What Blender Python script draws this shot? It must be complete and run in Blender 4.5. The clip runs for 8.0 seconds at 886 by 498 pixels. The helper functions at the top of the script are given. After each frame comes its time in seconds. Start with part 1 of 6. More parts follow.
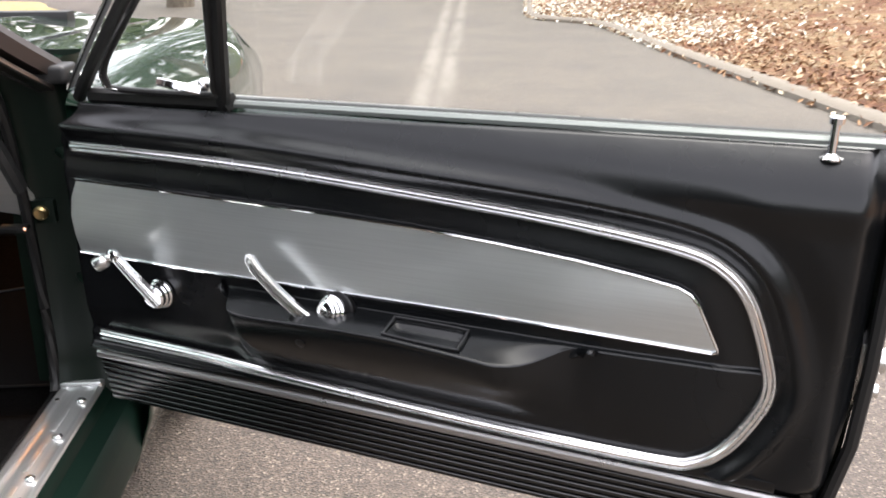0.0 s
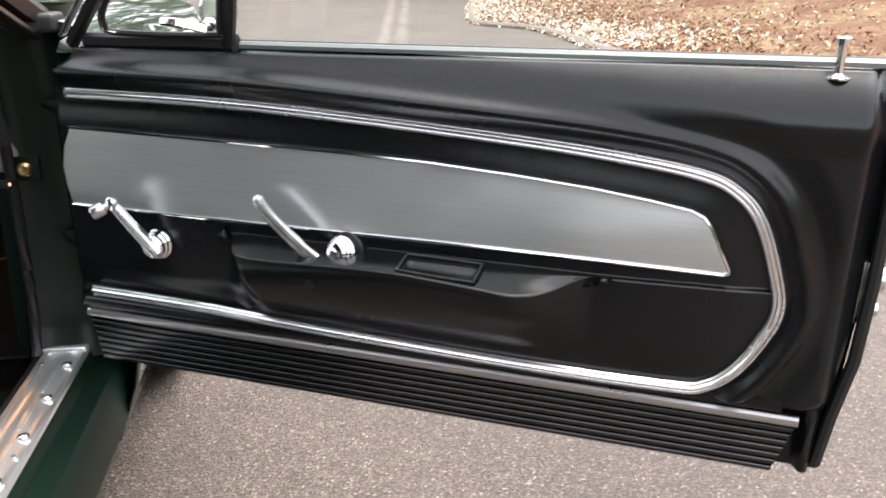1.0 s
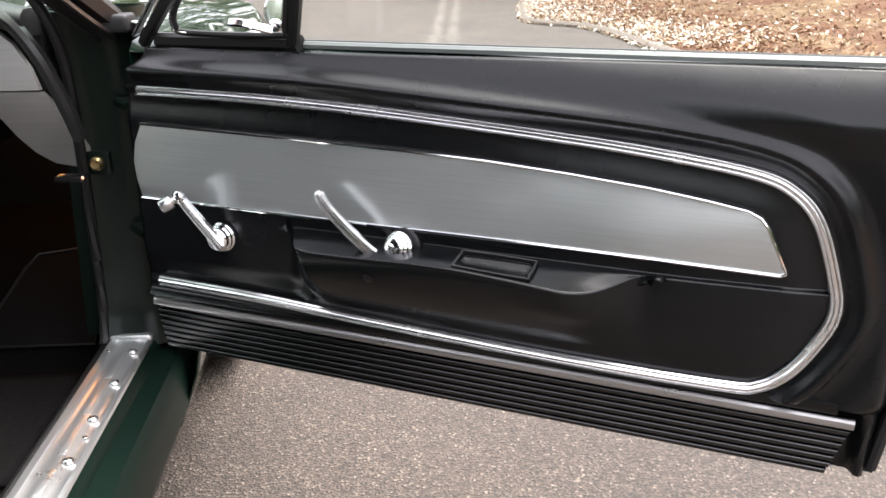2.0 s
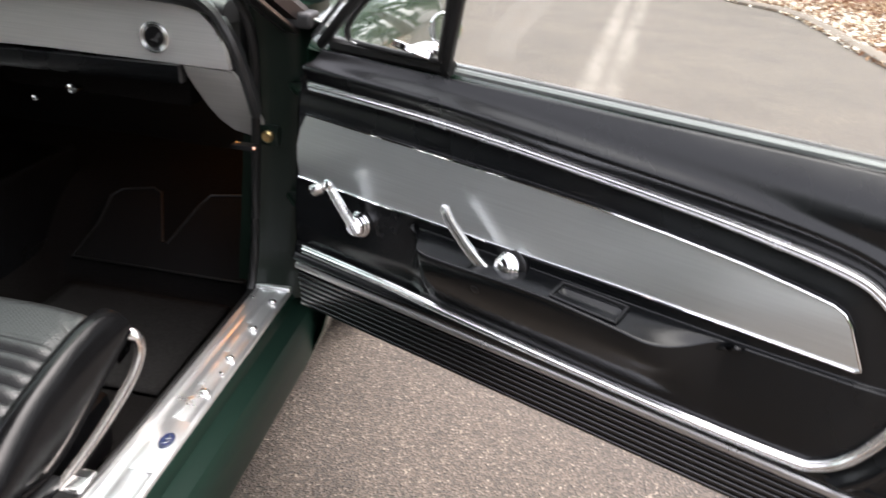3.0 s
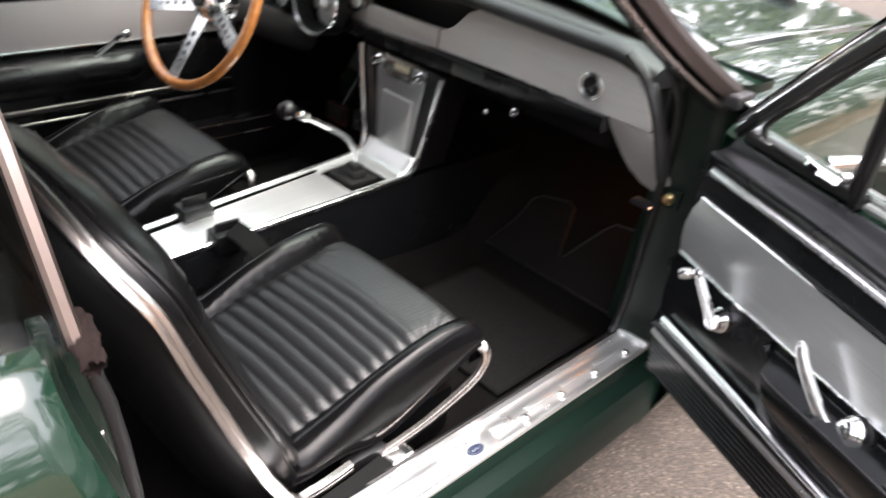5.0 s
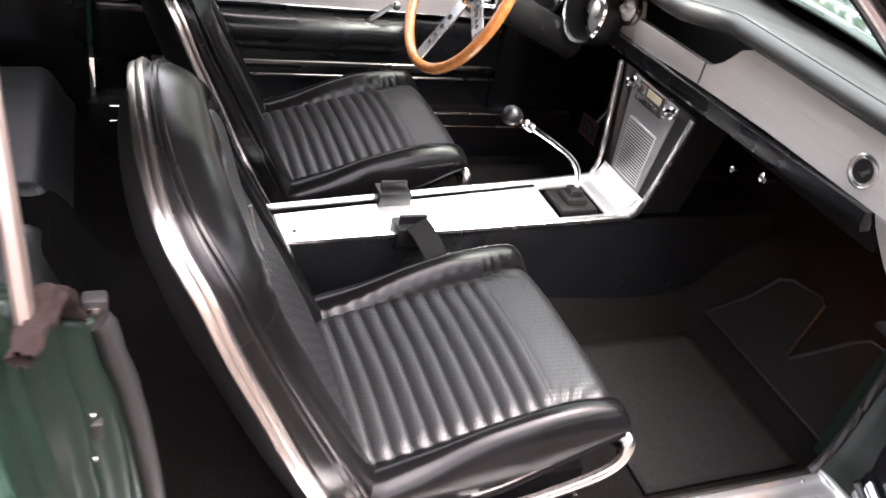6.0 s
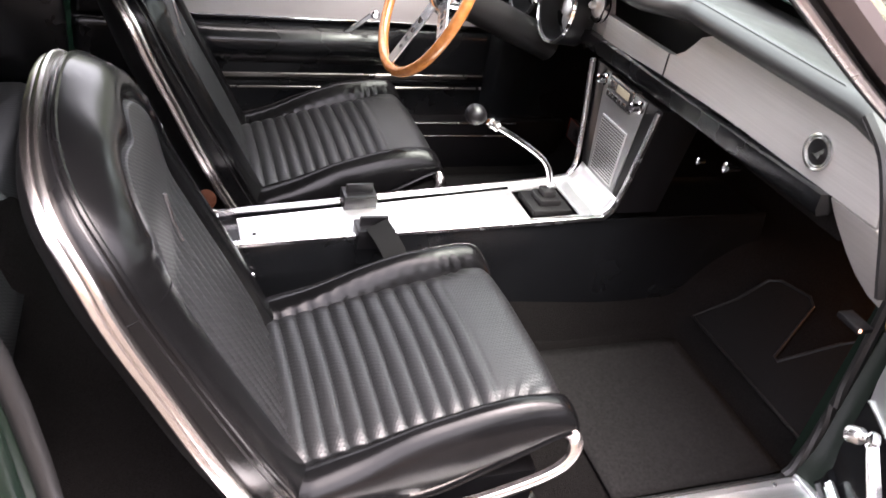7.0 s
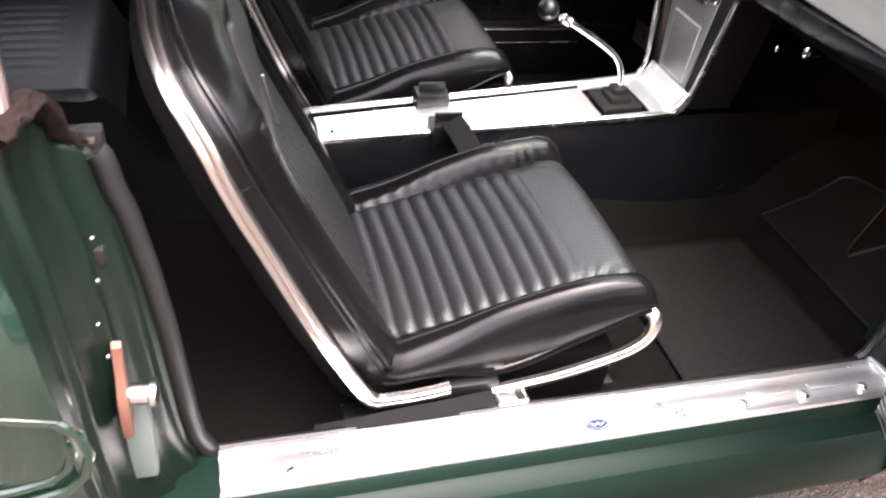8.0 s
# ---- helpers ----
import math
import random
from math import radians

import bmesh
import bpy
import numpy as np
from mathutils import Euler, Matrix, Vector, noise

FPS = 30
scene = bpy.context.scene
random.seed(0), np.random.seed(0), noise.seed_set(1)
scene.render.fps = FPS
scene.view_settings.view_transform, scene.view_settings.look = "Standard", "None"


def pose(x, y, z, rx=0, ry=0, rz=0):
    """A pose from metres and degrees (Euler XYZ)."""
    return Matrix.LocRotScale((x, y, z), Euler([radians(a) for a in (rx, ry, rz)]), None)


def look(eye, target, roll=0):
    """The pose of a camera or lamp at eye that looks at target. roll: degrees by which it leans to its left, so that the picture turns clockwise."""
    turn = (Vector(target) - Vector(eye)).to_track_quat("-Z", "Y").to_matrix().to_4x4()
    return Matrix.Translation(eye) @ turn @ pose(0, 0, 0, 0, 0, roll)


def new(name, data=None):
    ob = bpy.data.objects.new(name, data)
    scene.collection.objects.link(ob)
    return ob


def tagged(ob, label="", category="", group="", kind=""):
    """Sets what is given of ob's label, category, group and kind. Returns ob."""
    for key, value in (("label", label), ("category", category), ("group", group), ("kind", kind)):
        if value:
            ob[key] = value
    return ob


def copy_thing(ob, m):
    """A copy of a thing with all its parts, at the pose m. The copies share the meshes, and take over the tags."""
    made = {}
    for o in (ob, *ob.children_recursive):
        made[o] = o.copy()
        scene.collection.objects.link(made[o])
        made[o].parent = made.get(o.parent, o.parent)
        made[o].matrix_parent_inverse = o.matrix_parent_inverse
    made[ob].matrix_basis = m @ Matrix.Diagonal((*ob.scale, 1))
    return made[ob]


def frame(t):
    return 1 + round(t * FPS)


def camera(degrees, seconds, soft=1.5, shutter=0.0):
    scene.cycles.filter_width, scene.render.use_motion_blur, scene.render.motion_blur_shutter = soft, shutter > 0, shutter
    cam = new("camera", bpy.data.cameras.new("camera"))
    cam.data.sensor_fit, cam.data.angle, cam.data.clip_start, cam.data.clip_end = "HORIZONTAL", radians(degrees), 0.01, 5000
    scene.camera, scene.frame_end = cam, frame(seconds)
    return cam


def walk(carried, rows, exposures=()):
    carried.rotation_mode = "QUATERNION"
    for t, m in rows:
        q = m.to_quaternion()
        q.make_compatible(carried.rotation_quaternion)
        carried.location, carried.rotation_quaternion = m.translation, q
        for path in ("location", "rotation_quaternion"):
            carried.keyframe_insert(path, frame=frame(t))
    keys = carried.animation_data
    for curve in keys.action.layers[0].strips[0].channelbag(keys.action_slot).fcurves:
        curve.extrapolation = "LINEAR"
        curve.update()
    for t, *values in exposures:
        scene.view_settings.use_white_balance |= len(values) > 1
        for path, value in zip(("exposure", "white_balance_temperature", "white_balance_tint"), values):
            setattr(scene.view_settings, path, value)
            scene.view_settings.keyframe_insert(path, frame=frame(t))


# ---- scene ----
cam = camera(57.5, 8.0, shutter=0.35)
PATH = [
    (0, (1.29, -1.272, 1.096), (1.427, 0.594, 0.39), -0.1),
    (0.5, (1.236, -1.271, 1.006), (1.524, 0.6, 0.36), 1.1),
    (0.6, (1.232, -1.276, 1.011), (1.531, 0.591, 0.357), 0.9),
    (1, (1.193, -1.304, 1.008), (1.477, 0.555, 0.327), 0.6),
    (1.2, (1.178, -1.311, 1.016), (1.418, 0.545, 0.309), 0.4),
    (2.3, (1.18, -1.339, 1.012), (1.309, 0.547, 0.358), 1.4),
    (2.4, (1.183, -1.348, 1.016), (1.29, 0.542, 0.372), 2.0),
    (2.5, (1.19, -1.355, 1.03), (1.259, 0.535, 0.378), 2.1),
    (3, (1.23, -1.395, 1.152), (1.038, 0.42, 0.334), 6.2),
    (3.5, (1.223, -1.427, 1.291), (0.835, 0.352, 0.463), 5.1),
    (4, (1.166, -1.455, 1.327), (0.578, 0.264, 0.491), 5.7),
    (4.3, (1.149, -1.431, 1.326), (0.516, 0.269, 0.484), 6.1),
    (4.5, (1.184, -1.413, 1.317), (0.507, 0.262, 0.459), 6.6),
    (5, (1.323, -1.323, 1.32), (0.21, 0.007, 0.324), 9.1),
    (5.1, (1.339, -1.275, 1.336), (0.159, -0.051, 0.282), 8.3),
    (5.2, (1.331, -1.268, 1.329), (0.109, -0.11, 0.248), 7.7),
    (6.3, (1.283, -0.95, 1.316), (-0.252, -0.274, 0.227), 14.0),
    (6.5, (1.339, -0.898, 1.328), (-0.225, -0.247, 0.265), 13.0),
    (6.8, (1.36, -0.891, 1.294), (-0.208, -0.235, 0.24), 11.2),
    (7, (1.347, -0.903, 1.28), (-0.211, -0.246, 0.211), 10.0),
    (7.5, (1.381, -0.95, 1.258), (-0.146, -0.307, 0.138), 8.5),
    (7.6, (1.394, -0.952, 1.238), (-0.142, -0.328, 0.12), 8.4),
    (8, (1.401, -0.975, 1.233), (-0.09, -0.431, 0.016), 8.0),
]
walk(cam, [(t, look(eye, target, roll)) for t, eye, target, roll in PATH], [(0.0, 2.73, 6650, 15), (2.5, 2.73, 6650, 16), (4.5, 2.87, 6700, 15), (5.2, 3.12, 6750, 21), (6.3, 4.05, 6800, 26), (8.0, 3.79, 6800, 26)])

# ---- sky and light ----
world = bpy.data.worlds.new("sky")
scene.world = world
world.use_nodes = True
wn, wl = world.node_tree.nodes, world.node_tree.links
sky = wn.new("ShaderNodeTexSky")
sky.sky_type, sky.sun_disc = "NISHITA", False
sky.sun_elevation, sky.sun_rotation = radians(70), radians(63)
sky.dust_density, sky.air_density, sky.ozone_density = 3.0, 1.0, 1.0
pale = wn.new("ShaderNodeHueSaturation")
pale.inputs["Saturation"].default_value = 0.25
wl.new(sky.outputs[0], pale.inputs["Color"])
wl.new(pale.outputs[0], wn["Background"].inputs["Color"])
wn["Background"].inputs["Strength"].default_value = 0.15
sun = new("sun", bpy.data.lights.new("sun", "SUN"))
sun.data.energy, sun.data.angle, sun.data.color = 0.5, radians(60), (1.0, 0.95, 0.88)
sun.matrix_world = look((3.2, 1.6, 10.0), (0.0, 0.0, 0.0))


# ---- materials ----
def material(name, colour, rough=0.5, metal=0.0, **extra):
    mat = bpy.data.materials.new(name)
    mat.use_nodes = True
    bsdf = mat.node_tree.nodes["Principled BSDF"]
    bsdf.inputs["Base Color"].default_value = (*colour, 1)
    bsdf.inputs["Roughness"].default_value = rough
    bsdf.inputs["Metallic"].default_value = metal
    for key, value in extra.items():
        bsdf.inputs[key.replace("_", " ")].default_value = value
    return mat


def node(mat, kind, **settings):
    n = mat.node_tree.nodes.new(kind)
    for key, value in settings.items():
        n.inputs[key.replace("_", " ")].default_value = value
    return n


def join(mat, a, b):
    mat.node_tree.links.new(a, b)


def coords(mat, scale=(1, 1, 1), which="Object"):
    tc, mp = node(mat, "ShaderNodeTexCoord"), node(mat, "ShaderNodeMapping")
    mp.inputs["Scale"].default_value = scale
    join(mat, tc.outputs[which], mp.inputs["Vector"])
    return mp.outputs[0]


def noise_tex(mat, vec, scale, detail=4.0, rough=0.6):
    n = node(mat, "ShaderNodeTexNoise", Scale=scale, Detail=detail, Roughness=rough)
    join(mat, vec, n.inputs["Vector"])
    return n.outputs["Fac"]


def ramp(mat, fac, stops):
    r = node(mat, "ShaderNodeValToRGB")
    while len(r.color_ramp.elements) < len(stops):
        r.color_ramp.elements.new(0.5)
    for el, (at, col) in zip(r.color_ramp.elements, stops):
        el.position, el.color = at, (*col, 1)
    join(mat, fac, r.inputs["Fac"])
    return r.outputs["Color"]


def map_range(mat, fac, a, b, lo, hi):
    m = node(mat, "ShaderNodeMapRange")
    for i, v in enumerate((a, b, lo, hi)):
        m.inputs[i + 1].default_value = v
    join(mat, fac, m.inputs[0])
    return m.outputs[0]


def bump(mat, height, strength, distance, before=None):
    b = node(mat, "ShaderNodeBump", Strength=strength, Distance=distance)
    join(mat, height, b.inputs["Height"])
    if before is not None:
        join(mat, before, b.inputs["Normal"])
    join(mat, b.outputs[0], mat.node_tree.nodes["Principled BSDF"].inputs["Normal"])
    return b.outputs[0]


def into(mat, socket, out):
    join(mat, out, mat.node_tree.nodes["Principled BSDF"].inputs[socket])


def vinyl(name, colour, rough, weave=False, shine=0.37):
    mat = material(name, colour, rough, Specular_IOR_Level=0.72 if weave else shine)
    v = coords(mat)
    n1 = noise_tex(mat, v, 6.0, 4)
    into(mat, "Base Color", ramp(mat, n1, [(0.3, tuple(c * 0.75 for c in colour)), (0.7, tuple(c * 1.3 for c in colour))]))
    into(mat, "Roughness", map_range(mat, noise_tex(mat, v, 3.0, 5), 0.3, 0.7, rough - 0.07, rough + 0.09))
    grain = node(mat, "ShaderNodeTexVoronoi", Scale=520.0)
    join(mat, v, grain.inputs["Vector"])
    b = bump(mat, grain.outputs["Distance"], 0.10, 0.0005)
    if weave:
        a = node(mat, "ShaderNodeTexVoronoi", Scale=215.0, Randomness=0.0)
        turned = coords(mat, (1, 1, 0.7))
        turned.node.inputs["Rotation"].default_value = (0, 0.5, radians(38))
        join(mat, turned, a.inputs["Vector"])
        into(mat, "Roughness", map_range(mat, a.outputs["Distance"], 0.15, 0.75, rough - 0.06, rough + 0.16))
        b = bump(mat, a.outputs["Distance"], 0.42, -0.0016, b)
    bump(mat, noise_tex(mat, v, 22.0, 3), 0.16, 0.003, b)
    return mat


BLACK = vinyl("black_vinyl", (0.0040, 0.0045, 0.0050), 0.235, False, 0.36)
WEAVE = vinyl("woven_black_vinyl", (0.0060, 0.0066, 0.0072), 0.41, True)
SEAT_BLACK = vinyl("seat_black_vinyl", (0.0036, 0.0036, 0.0038), 0.215, False, 0.20)
PAD = vinyl("dash_pad_vinyl", (0.012, 0.0125, 0.0125), 0.36, False, 0.62)
RUBBER = material("black_rubber", (0.006, 0.006, 0.006), 0.5)
PLASTIC = material("black_plastic", (0.004, 0.004, 0.0045), 0.35)
SHELL = material("matt_black_seat_shell", (0.0050, 0.0050, 0.0050), 0.55, Specular_IOR_Level=0.2)
HEADLINER = material("dark_headliner", (0.02, 0.02, 0.02), 0.85)


def metal(name, colour, rough, streak=None, streak_bump=0.15, share=1.0):
    mat = material(name, colour, rough, share)
    v = coords(mat)
    into(mat, "Roughness", map_range(mat, noise_tex(mat, v, 9.0, 5), 0.3, 0.7, max(rough - 0.04, 0.02), rough + 0.06))
    if streak:
        s = noise_tex(mat, coords(mat, streak), 1.0, 3)
        if streak_bump:
            bump(mat, s, streak_bump, 0.0008)
        into(mat, "Base Color", ramp(mat, s, [(0.3, tuple(c * 0.92 for c in colour)), (0.7, tuple(min(c * 1.05, 1) for c in colour))]))
    return mat


CHROME = metal("chrome", (0.86, 0.86, 0.87), 0.07)
SATIN = metal("satin_chrome", (0.72, 0.72, 0.71), 0.24)
BRUSHED = metal("brushed_aluminium", (0.58, 0.61, 0.60), 0.34, (6, 6, 420), 0.0, 0.85)
DASHMETAL = metal("brushed_dash_metal", (0.61, 0.60, 0.575), 0.46, (6, 420, 420), 0.0, 0.68)
CONSOLE_METAL = metal("bright_console_metal", (0.90, 0.90, 0.89), 0.36, (900, 6, 6), 0.15, 0.85)
SILL_METAL = metal("scuffed_sill_aluminium", (0.84, 0.85, 0.85), 0.30, (260, 5, 5), 0.0, 0.89)
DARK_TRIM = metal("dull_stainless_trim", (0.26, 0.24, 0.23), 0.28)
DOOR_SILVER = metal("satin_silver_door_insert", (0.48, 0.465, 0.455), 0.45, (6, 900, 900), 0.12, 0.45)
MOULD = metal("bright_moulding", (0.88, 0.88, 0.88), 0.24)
STRIP = material("seat_strip_metal", (0.66, 0.62, 0.59), 0.27, 1.0)
BRASS = metal("brass", (0.55, 0.42, 0.20), 0.32)


def paint(name, colour):
    mat = material(name, colour, 0.22, Coat_Weight=1.0, Coat_Roughness=0.03)
    v = coords(mat)
    into(mat, "Base Color", ramp(mat, noise_tex(mat, v, 3.0, 5), [(0.3, tuple(c * 0.85 for c in colour)), (0.7, tuple(c * 1.12 for c in colour))]))
    bump(mat, noise_tex(mat, v, 6.0, 2), 0.006, 0.004)
    return mat


# Body green dimmed and dulled, in place of darker reflections along the sill.
SILL_GREEN = material("green_paint_dimmed_sill", (0.0050, 0.0135, 0.0098), 0.36, Specular_IOR_Level=0.09)
# Body green again, darkened for the dark reflections and shade in the door opening.
SHADED_GREEN = material("green_paint_shaded_jamb", (0.0042, 0.0090, 0.0062), 0.28, Specular_IOR_Level=0.24)
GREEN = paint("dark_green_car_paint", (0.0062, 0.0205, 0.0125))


def carpet_material():
    mat = material("black_carpet", (0.012, 0.012, 0.012), 0.95, Specular_IOR_Level=0.0)
    v = coords(mat)
    n = noise_tex(mat, v, 260.0, 3, 0.8)
    into(mat, "Base Color", ramp(mat, n, [(0.3, (0.0048, 0.0044, 0.0043)), (0.75, (0.015, 0.0137, 0.0134))]))
    bump(mat, n, 0.8, 0.006)
    return mat


CARPET = carpet_material()


def mat_material():
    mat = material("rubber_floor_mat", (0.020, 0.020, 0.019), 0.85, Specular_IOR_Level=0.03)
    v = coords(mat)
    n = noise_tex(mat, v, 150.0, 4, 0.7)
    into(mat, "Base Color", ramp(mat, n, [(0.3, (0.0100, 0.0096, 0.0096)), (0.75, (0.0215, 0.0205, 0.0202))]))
    bump(mat, n, 0.5, 0.003)
    return mat


MATTING = mat_material()
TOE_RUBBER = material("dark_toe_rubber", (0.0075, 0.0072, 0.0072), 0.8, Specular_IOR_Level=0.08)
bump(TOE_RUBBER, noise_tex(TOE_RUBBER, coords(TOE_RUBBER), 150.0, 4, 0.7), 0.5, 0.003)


def wood_material():
    mat = material("varnished_wood", (0.45, 0.17, 0.05), 0.25, Coat_Weight=0.8, Coat_Roughness=0.08)
    v = coords(mat, (30, 30, 30))
    into(mat, "Base Color", ramp(mat, noise_tex(mat, v, 2.0, 6), [(0.25, (0.28, 0.09, 0.02)), (0.75, (0.55, 0.22, 0.06))]))
    return mat


WOOD = wood_material()


def glass(name, tint, gloss=1.0):
    mat = bpy.data.materials.new(name)
    mat.use_nodes = True
    nt = mat.node_tree
    nt.nodes.clear()
    out = nt.nodes.new("ShaderNodeOutputMaterial")
    clear, shine = nt.nodes.new("ShaderNodeBsdfTransparent"), nt.nodes.new("ShaderNodeBsdfGlossy")
    clear.inputs[0].default_value = (*tint, 1)
    shine.inputs["Roughness"].default_value = 0.02
    mix, facing_w = nt.nodes.new("ShaderNodeMixShader"), nt.nodes.new("ShaderNodeLayerWeight")
    facing_w.inputs[0].default_value = 0.5
    power, scaled = nt.nodes.new("ShaderNodeMath"), nt.nodes.new("ShaderNodeMath")
    power.operation, scaled.operation = "POWER", "MULTIPLY_ADD"
    power.inputs[1].default_value = 4.5
    scaled.inputs[1].default_value, scaled.inputs[2].default_value = 0.9 * gloss, 0.025 * gloss
    nt.links.new(facing_w.outputs["Facing"], power.inputs[0])
    nt.links.new(power.outputs[0], scaled.inputs[0])
    nt.links.new(scaled.outputs[0], mix.inputs[0])
    nt.links.new(clear.outputs[0], mix.inputs[1])
    nt.links.new(shine.outputs[0], mix.inputs[2])
    nt.links.new(mix.outputs[0], out.inputs[0])
    return mat


SIDE_GLASS = glass("side_glass", (0.965, 0.985, 0.97), 0.45)
TINT_GLASS = glass("green_tinted_windscreen_glass", (0.86, 0.94, 0.89))


def asphalt_material():
    mat = material("worn_asphalt", (0.2, 0.18, 0.16), 0.66, Specular_IOR_Level=0.55)
    v = coords(mat)
    grit = node(mat, "ShaderNodeTexVoronoi", Scale=205.0, Randomness=1.0)
    join(mat, v, grit.inputs["Vector"])
    fine = noise_tex(mat, v, 90.0, 5, 0.75)
    big = noise_tex(mat, v, 1.3, 5)
    stones = ramp(mat, grit.outputs["Color"], [(0.08, (0.020, 0.015, 0.012)), (0.5, (0.086, 0.070, 0.056)), (0.82, (0.225, 0.185, 0.145)), (0.96, (0.56, 0.50, 0.42))])
    grey = ramp(mat, fine, [(0.32, (0.045, 0.038, 0.032)), (0.68, (0.175, 0.152, 0.13))])
    mixed = node(mat, "ShaderNodeMix")
    mixed.data_type = "RGBA"
    mixed.inputs["Factor"].default_value = 0.36
    join(mat, stones, mixed.inputs[6])
    join(mat, grey, mixed.inputs[7])
    stain = node(mat, "ShaderNodeMix")
    stain.data_type, stain.blend_type = "RGBA", "MULTIPLY"
    stain.inputs["Factor"].default_value = 1.0
    join(mat, mixed.outputs[2], stain.inputs[6])
    join(mat, ramp(mat, big, [(0.3, (0.43, 0.405, 0.38)), (0.7, (0.71, 0.665, 0.61))]), stain.inputs[7])
    axes = node(mat, "ShaderNodeSeparateXYZ")
    join(mat, v, axes.inputs[0])
    dust = None
    for at, slope, half in ((1.09, 0.100, 0.08), (1.20, 0.112, 0.08)):
        line = node(mat, "ShaderNodeMath")
        line.operation = "MULTIPLY_ADD"
        join(mat, axes.outputs[1], line.inputs[0])
        line.inputs[1].default_value, line.inputs[2].default_value = -slope, -at
        across = node(mat, "ShaderNodeMath")
        join(mat, axes.outputs[0], across.inputs[0])
        join(mat, line.outputs[0], across.inputs[1])
        size = node(mat, "ShaderNodeMath")
        size.operation = "ABSOLUTE"
        join(mat, across.outputs[0], size.inputs[0])
        band = map_range(mat, size.outputs[0], half * 0.3, half * 1.4, 1.0, 0.0)
        if dust is None:
            dust = band
        else:
            most = node(mat, "ShaderNodeMath")
            most.operation = "MAXIMUM"
            join(mat, dust, most.inputs[0])
            join(mat, band, most.inputs[1])
            dust = most.outputs[0]
    for factor in (map_range(mat, axes.outputs[1], 2.0, 3.2, 0.0, 0.30), map_range(mat, noise_tex(mat, coords(mat, (1, 0.25, 1)), 3.0, 4), 0.35, 0.6, 0.25, 1.0)):
        both = node(mat, "ShaderNodeMath")
        both.operation = "MULTIPLY"
        join(mat, dust, both.inputs[0])
        join(mat, factor, both.inputs[1])
        dust = both.outputs[0]
    tracks = node(mat, "ShaderNodeMix")
    tracks.data_type = "RGBA"
    join(mat, dust, tracks.inputs["Factor"])
    join(mat, stain.outputs[2], tracks.inputs[6])
    tracks.inputs[7].default_value = (0.33, 0.30, 0.26, 1)
    into(mat, "Base Color", tracks.outputs[2])
    b = bump(mat, grit.outputs["Distance"], 0.6, 0.006)
    bump(mat, fine, 0.5, 0.006, b)
    return mat


ASPHALT = asphalt_material()


def litter_material():
    mat = material("leaf_litter_soil", (0.2, 0.1, 0.05), 0.95)
    v = coords(mat)
    n = noise_tex(mat, v, 7.0, 8, 0.8)
    big = noise_tex(mat, v, 0.6, 4)
    soil = ramp(mat, n, [(0.3, (0.050, 0.019, 0.009)), (0.52, (0.135, 0.052, 0.022)), (0.74, (0.26, 0.135, 0.065))])
    straw = ramp(mat, n, [(0.3, (0.075, 0.036, 0.016)), (0.50, (0.19, 0.115, 0.055)), (0.70, (0.40, 0.31, 0.20))])
    patch = node(mat, "ShaderNodeMix")
    patch.data_type = "RGBA"
    join(mat, map_range(mat, noise_tex(mat, v, 0.9, 5, 0.7), 0.42, 0.58, 0.0, 1.0), patch.inputs["Factor"])
    join(mat, soil, patch.inputs[6])
    join(mat, straw, patch.inputs[7])
    into(mat, "Base Color", patch.outputs[2])
    bump(mat, n, 0.8, 0.05)
    return mat


LITTER = litter_material()


def verge_material():
    mat = material("dry_grass_verge", (0.4, 0.32, 0.14), 0.95)
    n = noise_tex(mat, coords(mat), 14.0, 8, 0.8)
    into(mat, "Base Color", ramp(mat, n, [(0.3, (0.16, 0.13, 0.05)), (0.52, (0.36, 0.29, 0.13)), (0.75, (0.55, 0.46, 0.24))]))
    bump(mat, n, 0.8, 0.03)
    return mat


VERGE = verge_material()


def leaf_material(name, stops):
    mat = material(name, (0.3, 0.2, 0.1), 0.7)
    g = node(mat, "ShaderNodeNewGeometry")
    into(mat, "Base Color", ramp(mat, g.outputs["Random Per Island"], stops))
    return mat


DRY_LEAF = leaf_material("dry_leaf", [(0.0, (0.09, 0.032, 0.014)), (0.35, (0.18, 0.075, 0.032)), (0.75, (0.30, 0.17, 0.085)), (0.97, (0.50, 0.42, 0.31))])
# Leaves of the sunlit strip; the sun is put into their pale colour.
SUNLIT_LEAF = leaf_material("sunlit_leaf", [(0.0, (0.20, 0.10, 0.05)), (0.3, (0.50, 0.40, 0.27)), (0.6, (0.82, 0.78, 0.69))])
TREE_LEAF = leaf_material("green_leaf", [(0.0, (0.03, 0.06, 0.015)), (0.6, (0.07, 0.11, 0.03)), (1.0, (0.12, 0.15, 0.05))])


def bark_material():
    mat = material("bark", (0.12, 0.09, 0.07), 0.9)
    n = noise_tex(mat, coords(mat, (9, 9, 2)), 2.0, 6)
    into(mat, "Base Color", ramp(mat, n, [(0.3, (0.06, 0.045, 0.035)), (0.7, (0.2, 0.16, 0.12))]))
    bump(mat, n, 0.8, 0.03)
    return mat


BARK = bark_material()
WEBBING = material("black_belt_webbing", (0.006, 0.006, 0.006), 0.85, Specular_IOR_Level=0.15)
GAUGE_FACE = material("gauge_face", (0.02, 0.02, 0.02), 0.3)
WHITE_MARK = material("white_marking", (0.75, 0.75, 0.72), 0.5)
BLUE = material("blue_badge", (0.008, 0.014, 0.055), 0.3)
RED_BROWN = material("red_brown_finish", (0.045, 0.013, 0.006), 0.7, Specular_IOR_Level=0.1)


